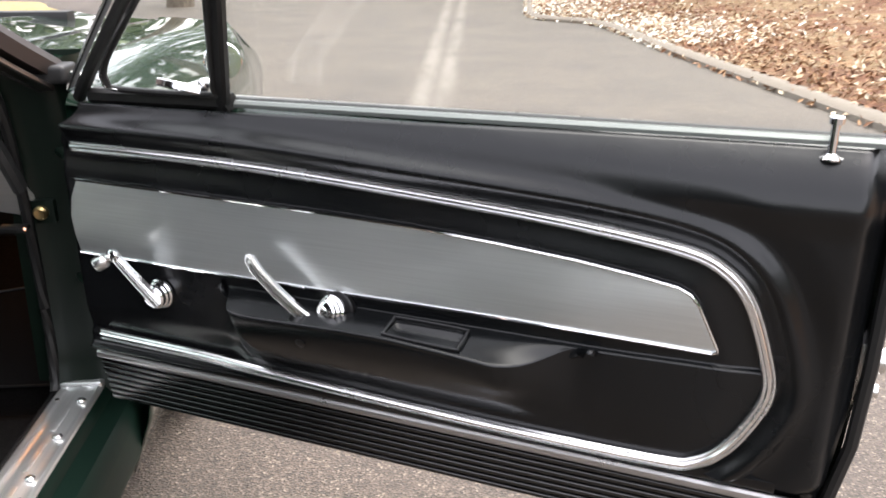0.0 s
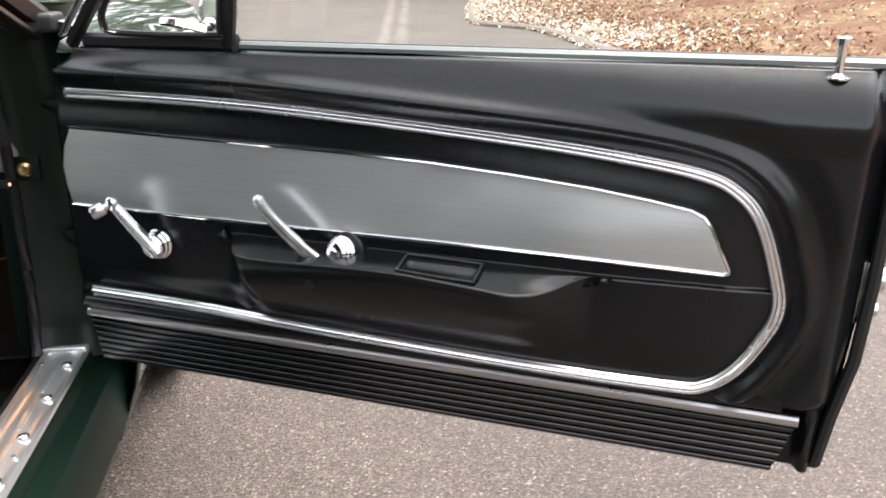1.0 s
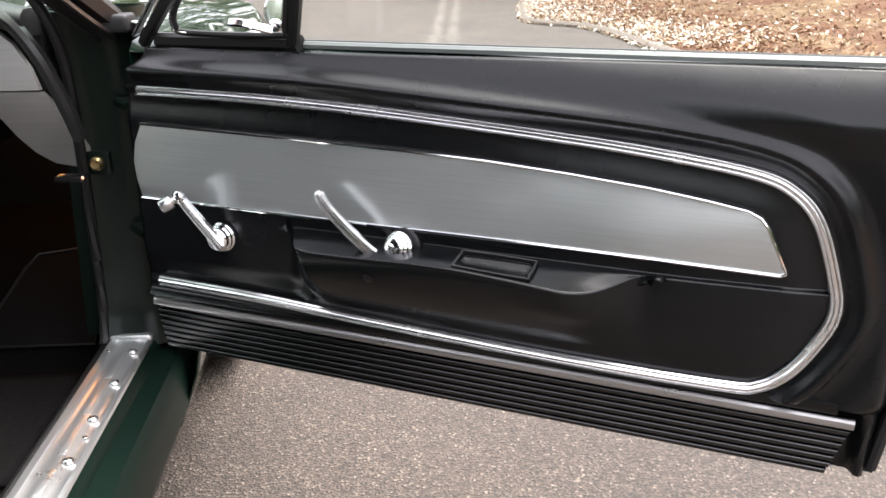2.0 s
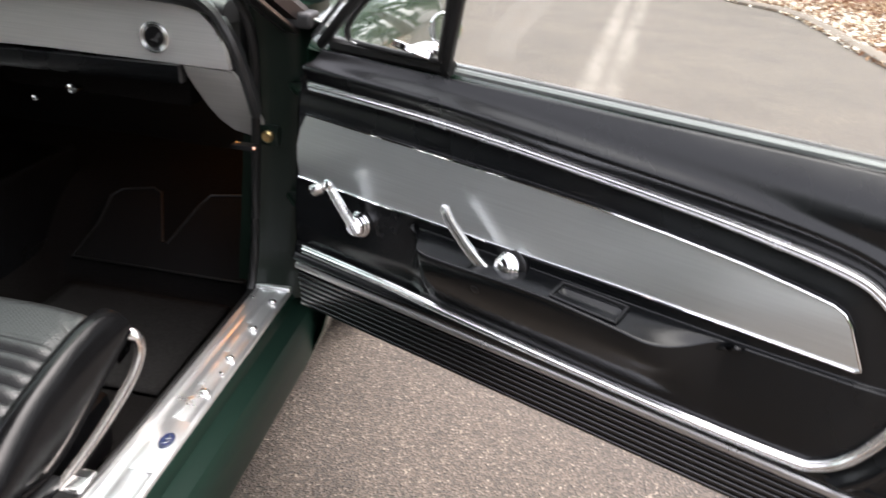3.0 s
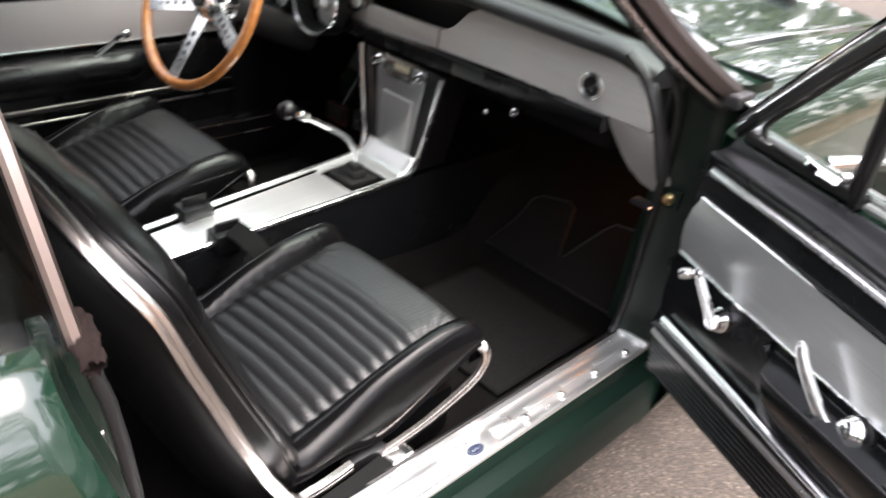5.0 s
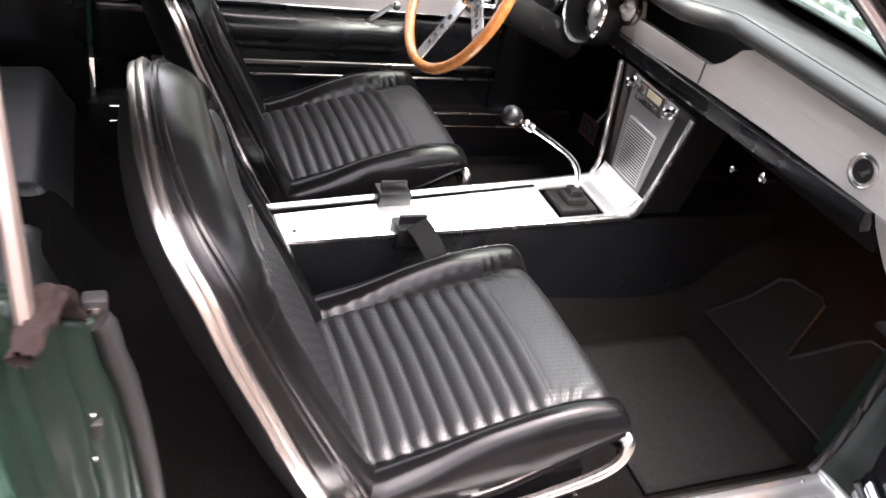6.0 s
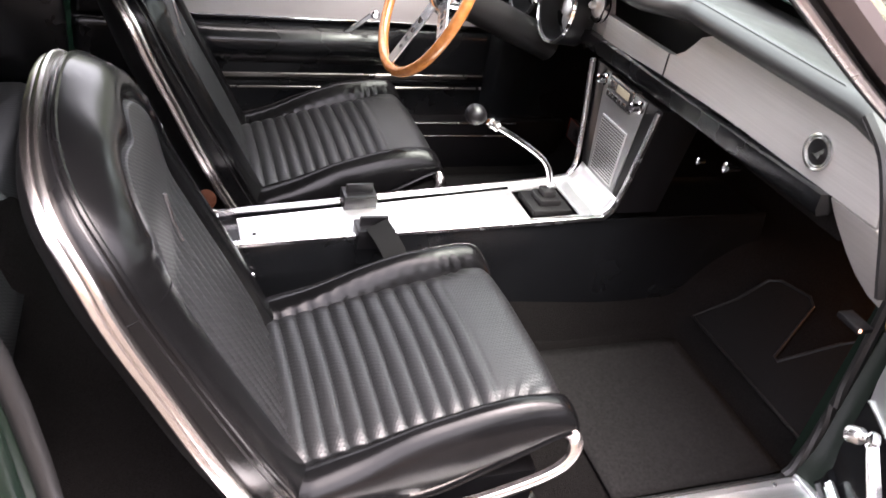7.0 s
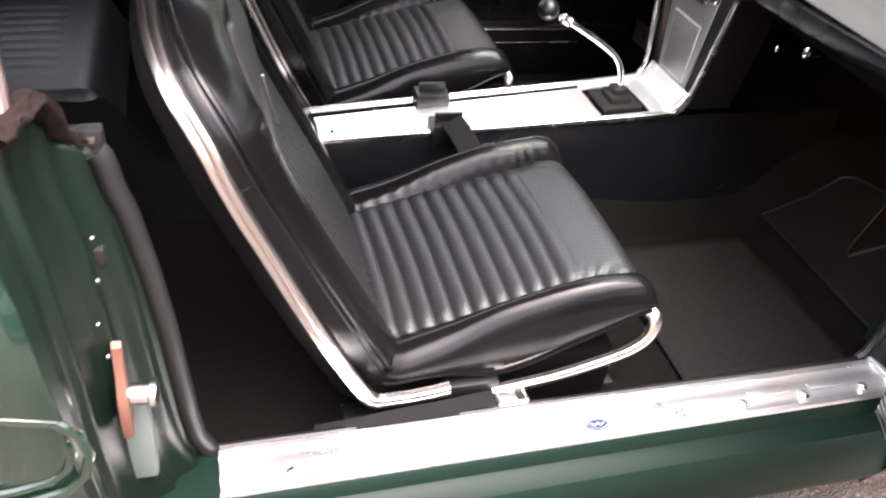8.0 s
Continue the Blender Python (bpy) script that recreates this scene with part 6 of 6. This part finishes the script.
def bucket_seat():
    seat = thing("bucket_seat", "black pleated vinyl bucket seat with chrome side trim", "car seat", group="front seats")
    split_sheet(seat, cushion_fn, 90, 120, [("cushion_bolster", SEAT_BLACK, "smooth black vinyl bolster", -1), ("cushion_bolster", SEAT_BLACK, "smooth black vinyl bolster", 1), ("cushion_insert", WEAVE, "pleated woven vinyl insert", 0)], woven_cushion)
    split_sheet(seat, back_fn, 150, 100, [("back_bolster", SEAT_BLACK, "smooth black vinyl backrest", False), ("back_insert", WEAVE, "pleated woven vinyl backrest insert", True)], woven_back)
    for ob in seat.children:
        loose_free(ob)
    sheet("back_shell", shell_back_fn, 80, 24, SHELL, seat, "black hard backrest shell", thick=0.004, angle=60)
    # bright strip round the backrest
    js = [0.080 + 0.84 * i / 60 for i in range(61)]
    rim = []
    for j in js:
        bx, bz = back_rim(j)
        d = Vector((bx, 0, max(bz - 0.76, 0) * 1.6)).normalized()
        rim.append(back_point(j, 1.0, back_depth(j) - 0.009) + d * 0.0110)
    loop = [*smooth_line([*LOW_STRIP, rim[0]], 4)[:-1], *rim, *[Vector((-p.x, p.y, p.z)) for p in smooth_line([*LOW_STRIP, rim[0]], 4)[:-1]][::-1]]
    sweep("chrome_strip", loop, [(-0.006, -0.0105), (0.003, -0.0105), (0.0058, -0.008), (0.0062, -0.0045), (0.0052, -0.0015), (0.0036, 0.0), (0.0052, 0.0015), (0.0062, 0.0045), (0.0058, 0.008), (0.003, 0.0105), (-0.006, 0.0105)], STRIP, seat, "double-ridged bright strip round the backrest", up=(0, -0.85, -0.5), angle=25)
    for sx in (1, -1):
        rail = smooth_line([(sx * 0.245, -0.592, 0.335), (sx * 0.247, -0.50, 0.351), (sx * 0.247, -0.42, 0.373), (sx * 0.247, -0.374, 0.392), (sx * 0.246, -0.351, 0.413), (sx * 0.243, -0.344, 0.433), (sx * 0.235, -0.346, 0.448), (sx * 0.214, -0.360, 0.452)], 5)
        sweep("chrome_rail", rail, [(-0.010, -0.005), (-0.010, 0.003), (-0.006, 0.007), (0.0, 0.0078), (0.006, 0.007), (0.010, 0.003), (0.010, -0.005)], STRIP, seat, "bright metal rail along the cushion", up=(sx, 0, 0))
        box("hinge_cover", sx * 0.238 - 0.010, sx * 0.238 + 0.010, -0.668, -0.582, 0.318, 0.358, PLASTIC, seat, bev=0.004)
        edge = 0.5 + 0.5 * sx * (SEAM + (1 - SEAM) * 0.885)
        sweep("piping", [cushion_fn(edge, 0.02 + 0.97 * i / 60) for i in range(61)], circle(0.0036, 6), SEAT_BLACK, seat, "raised vinyl piping")
        j0 = 0.5 - sx * 0.5 + sx * 0.27
        sweep("cross_seam", [back_fn(j0, 0.8 * SEAM + (1 - 0.8 * SEAM) * k / 16) for k in range(1, 17)], circle(0.0010, 6), SEAT_BLACK, seat, "stitched cross seam", up=(0, 0.3, 1))
    sweep("back_piping", [back_point(0.02 + 0.96 * i / 120, 1.0) for i in range(121)], circle(0.0042, 8), SEAT_BLACK, seat, "raised vinyl piping", up=(0, 1, 0.4))
    sweep("back_seam", [back_fn(0.03 + 0.94 * i / 120, 0.835) for i in range(121)], circle(0.0013, 6), PLASTIC, seat, "stitched edge seam", up=(0, 1, 0.4))
    box("seat_base", -0.20, 0.20, -0.76, -0.36, 0.225, 0.345, PLASTIC, seat, "dark seat base", 0.02)
    for sx in (-0.16, 0.16):
        box("seat_track", sx - 0.015, sx + 0.015, -0.80, -0.33, 0.205, 0.235, SATIN, seat, "metal seat track", 0.004)
    emblem = []
    for z in (0.733, 0.717, 0.70, 0.684, 0.667):
        y, n = back_line(z)
        emblem.append(Vector((0.008, y, z)) + n * (0.0085 + 0.018 * ss(0.66, 0.77, z)))
    sweep("back_emblem", emblem, rect(0.005, 0.005), MOULD, seat, "thin chrome emblem bar", up=(0, 1, 0.4))
    return seat


seat = bucket_seat()
seat.matrix_world = pose(0.402, 0, 0)
copy_thing(seat, pose(-0.395, 0.038, -0.004))

# rear bench
rear = thing("rear_seat", "black pleated vinyl rear bench seat", "rear seat")


def rear_cushion(x0, x1):
    def fn(s, t):
        x, y = x0 + (x1 - x0) * s, -1.78 + 0.655 * t
        edge = min(s, 1 - s)
        z = 0.475 - 0.05 * (1 - ss(0, 0.10, edge)) - 0.09 * ss(0.88, 1.0, t) ** 2 + 0.004 * abs(math.sin(math.pi * x / 0.040)) ** 0.6 * ss(0.16, 0.24, edge) * (1 - ss(0.76, 0.82, t)) - 0.03 * (1 - t)
        return (x, y, z)
    return fn


sheet("rear_cushion", rear_cushion(-0.02, 0.64), 90, 40, WEAVE, rear, "pleated black rear cushion", thick=0.10, angle=70)
sheet("rear_cushion", rear_cushion(-0.64, -0.04), 90, 40, WEAVE, rear, "pleated black rear cushion", thick=0.10, angle=70)
sheet("rear_backrest", lambda s, t: (-0.62 + 1.24 * s, -1.74 - 0.22 * t, 0.46 + 0.45 * t + 0.005 * abs(math.sin(math.pi * 36.5 * s))), 150, 20, BLACK, rear, "pleated black rear backrest", thick=0.08, angle=70)
box("rear_riser", -0.64, 0.64, -1.76, -1.16, 0.22, 0.44, CARPET, rear, "dark carpeted riser", 0.02)
shelf = box("parcel_shelf", -0.66, 0.66, -2.2, -1.92, 0.88, 0.90, BLACK, None, "", 0.004)
tagged(shelf, "black parcel shelf behind the rear seat", "shelf")

# ---- seat belts ----
belt = thing("seat_belt", "black lap belt webbing rising from the console holder", "seat belt")
sweep("webbing", smooth_line([(0.085, -0.515, 0.478), (0.115, -0.505, 0.470), (0.150, -0.49, 0.445), (0.175, -0.48, 0.40), (0.18, -0.48, 0.34)], 5), rect(0.046, 0.003), WEBBING, belt, "black webbing", up=(1, 0, 0.6))
belt2 = thing("seat_belt", "black lap belt with chrome buckle lying beside the sill", "seat belt")
sweep("webbing", smooth_line([(0.672, -0.86, 0.318), (0.684, -0.80, 0.337), (0.682, -0.74, 0.341), (0.676, -0.67, 0.340), (0.667, -0.61, 0.336), (0.664, -0.58, 0.334)], 5), rect(0.034, 0.004), WEBBING, belt2, "black webbing", up=(0.3, 0, 1))
buckle = box("buckle", 0.646, 0.682, -0.592, -0.540, 0.327, 0.342, SATIN, belt2, "chrome lift buckle", 0.007, 3)
box("buckle_slot", 0.652, 0.676, -0.560, -0.548, 0.3405, 0.3435, PLASTIC, buckle, bev=0.001)
# Small flat red-brown disc between the seats.
brown_disc = lathe("courtesy_reflector", [(0.021, 0), (0.021, 0.005), (0.013, 0.008)], facing((1, 0.2, 0.5), (-0.126, -0.815, 0.418)), RED_BROWN, None, n=16)
tagged(brown_disc, "small red-brown disc between the seats", "reflector")

# ---- dry verge and iron railing on the far side of the drive ----
def verge_edge(y):
    return -2.55 - 0.12 * (y - 6.0) ** 2 * (0.25 if y > 6 else 0.4) + 0.08 * math.sin(y * 2.1)


def verge_fn(s, t):
    y = 2.8 + 12.0 * t
    x = verge_edge(y) - 9.0 * s**1.6
    return (x, y, 0.012 + 0.05 * ss(0, 0.08, s) + 0.02 * noise.noise(Vector((x * 2, y * 2, 1))))


tagged(sheet("grass_verge", verge_fn, 40, 60, VERGE, thick=0.05), "verge of dry yellow grass beside the drive", "verge", kind="structure")
fence = thing("fence", "dark iron picket railing standing in the dry verge", "fence")
FA, FB = Vector((-5.6, 4.4, 0.05)), Vector((-2.9, 7.9, 0.05))
for h in (0.16, 0.92):
    sweep("rail", [FA + Vector((0, 0, h)), FA.lerp(FB, 0.5) + Vector((0, 0, h)), FB + Vector((0, 0, h))], rect(0.035, 0.018), RUBBER, fence)
first = sweep("picket", [FA, FA + Vector((0, 0, 0.5)), FA + Vector((0, 0, 1.02))], circle(0.009, 6), RUBBER, fence, up=(1, 0, 0))
for i in range(1, 37):
    p = new("picket", first.data)
    p.parent = fence
    p.matrix_local = Matrix.Translation((FB - FA) * (i / 36))

# ---- car parked far up the drive ----
def parked_car():
    ob = thing("parked_car", "dark saloon car parked far up the drive", "car", pose(1.65, 31.5, 0))
    skin = paint("black_car_paint", (0.006, 0.006, 0.007))
    part("body", box_bm(-0.88, 0.88, -2.2, 2.2, 0.28, 0.86, 0.10, 4), skin, ob, "glossy dark body")
    bm = box_bm(-0.74, 0.74, -1.3, 1.1, 0.85, 1.42, 0.05, 3)
    for v in bm.verts:
        k = ss(0.85, 1.42, v.co.z)
        v.co.x, v.co.y = v.co.x * (1 - 0.18 * k), v.co.y * (1 - 0.35 * k)
    part("cabin", bm, GAUGE_FACE, ob, "dark glazed cabin")
    for sx in (-0.78, 0.78):
        for y in (-1.35, 1.35):
            lathe("wheel", [(0.02, -0.10), (0.29, -0.10), (0.32, -0.07), (0.32, 0.07), (0.29, 0.10), (0.20, 0.10), (0.18, 0.06), (0.02, 0.08)], facing((1 if sx > 0 else -1, 0, 0), (sx, y, 0.32)), RUBBER, ob, n=24)
        box("tail_lamp", sx * 0.9 - 0.10, sx * 0.9 + 0.10, -2.215, -2.18, 0.62, 0.74, PEDAL_RED, ob, "dull red lamp", 0.01)
    box("bumper", -0.86, 0.86, -2.26, -2.16, 0.36, 0.50, PLASTIC, ob, "dark bumper", 0.03, 3)


parked_car()

# ---- trees added round the drive for shade and reflections ----
def tree(x, y, height, spread, seed):
    rng = random.Random(seed)
    t = thing("tree", "tall broadleaf tree with an open green crown, added for shade and reflections", "tree", pose(x, y, 0), group="trees round the drive")
    path = [(0, 0, -0.1), (0.1, 0.05, height * 0.2), (0.0, 0.15, height * 0.45), (0.2, 0.1, height * 0.75)]
    verts, faces = sweep_data(smooth_line(path, 4), circle(0.02 * height, 10), up=(1, 0, 0), scale=lambda q: 1.2 - 0.85 * q)
    tips = []
    for _ in range(12):
        a, h = rng.uniform(0, 6.28), rng.uniform(0.35, 0.75) * height
        r = spread * rng.uniform(0.55, 1.0)
        tip = Vector((r * math.cos(a), r * math.sin(a), h + rng.uniform(0.05, 0.25) * height))
        tips += [tip, tip * 0.65 + Vector((0, 0, h * 0.35))]
        v2, f2 = sweep_data(smooth_line([(0.05, 0.1, h * 0.85), (r * 0.4 * math.cos(a), r * 0.4 * math.sin(a), h), tip], 3), circle(0.006 * height, 6), up=(0.1, 0.2, 1), scale=lambda q: 1.1 - 0.9 * q)
        faces += [tuple(i + len(verts) for i in f) for f in f2]
        verts += v2
    solid("trunk", verts, faces, BARK, t, "brown trunk and limbs")
    lv, lf = [], []
    for _ in range(1500):
        c = rng.choice(tips) + Vector((rng.gauss(0, 0.22), rng.gauss(0, 0.22), rng.gauss(0, 0.16))) * spread
        size = rng.uniform(0.10, 0.22)
        m = Matrix.Translation(c) @ Euler((rng.uniform(-1.2, 1.2), rng.uniform(-1.2, 1.2), rng.uniform(0, 6.3))).to_matrix().to_4x4()
        k = len(lv)
        lv += [m @ Vector(p) for p in ((-size, 0, 0), (0, size * 0.5, 0.03), (size, 0, 0), (0, -size * 0.5, 0.03))]
        lf.append((k, k + 1, k + 2, k + 3))
    me = bpy.data.meshes.new("crown")
    me.from_pydata([tuple(v) for v in lv], [], lf)
    me.materials.append(TREE_LEAF)
    crown = new("crown", me)
    crown.parent = t
    tagged(crown, "loose green leaves")
    return t


# The last two, out of view, are added to shade the car's side.
for i, (x, y, h, s) in enumerate([(-8.5, 10, 9, 2.8), (-2.5, 15, 11, 3.2), (5.8, 23, 12, 3.2), (9.5, 14, 11, 3.0), (12.5, 3, 11, 3.2), (11.0, -8, 10, 3.0)]):
    tree(x, y, h, s, 40 + i)


# Leaf belt added to cut the skylight and darken reflections.
def woods():
    rng = random.Random(11)
    verts, faces = [], []
    for i in range(13000):
        a = rng.uniform(0, 6.2832)
        r = 30 + rng.uniform(-3, 5)
        top = 9.5 + 3.0 * noise.noise(Vector((math.cos(a) * 5, math.sin(a) * 5, 0))) + rng.gauss(0, 0.7)
        # Kept lower to the left and behind, which lets in more sky.
        top *= 0.45 + 0.55 * max(ss(-0.1, 0.6, math.sin(a)), ss(0.3, 0.8, math.cos(a)))
        z = top * rng.random() ** 0.7
        size = rng.uniform(0.35, 0.85)
        m = Matrix.Translation((r * math.cos(a), r * math.sin(a) + 2, z)) @ Euler((rng.uniform(-1.5, 1.5), rng.uniform(-1.5, 1.5), rng.uniform(0, 6.3))).to_matrix().to_4x4()
        k = len(verts)
        verts += [m @ Vector(q) for q in ((-size, 0, 0), (0, size * 0.6, 0.1), (size, 0, 0), (0, -size * 0.6, 0.1))]
        faces.append((k, k + 1, k + 2, k + 3))
    for i in range(90):
        a = 6.2832 * i / 90 + rng.uniform(-0.03, 0.03)
        v2, f2 = sweep_data([(29 * math.cos(a), 29 * math.sin(a) + 2, z) for z in (-0.1, 3, 7)], circle(rng.uniform(0.12, 0.25), 6), up=(1, 0, 0))
        faces += [tuple(q + len(verts) for q in f) for f in f2]
        verts += v2
    me = bpy.data.meshes.new("far_woods")
    me.from_pydata([tuple(v) for v in verts], [], faces)
    me.materials.append(TREE_LEAF)
    tagged(new("far_woods", me), "belt of green woodland added round the drive for shade and reflections", "woods", kind="stuff")


woods()

# parts lie two levels deep at most
for ob in list(scene.objects):
    chain = []
    while (chain[-1] if chain else ob).parent:
        chain.append((chain[-1] if chain else ob).parent)
    if len(chain) > 2:
        ob.parent = chain[-2]
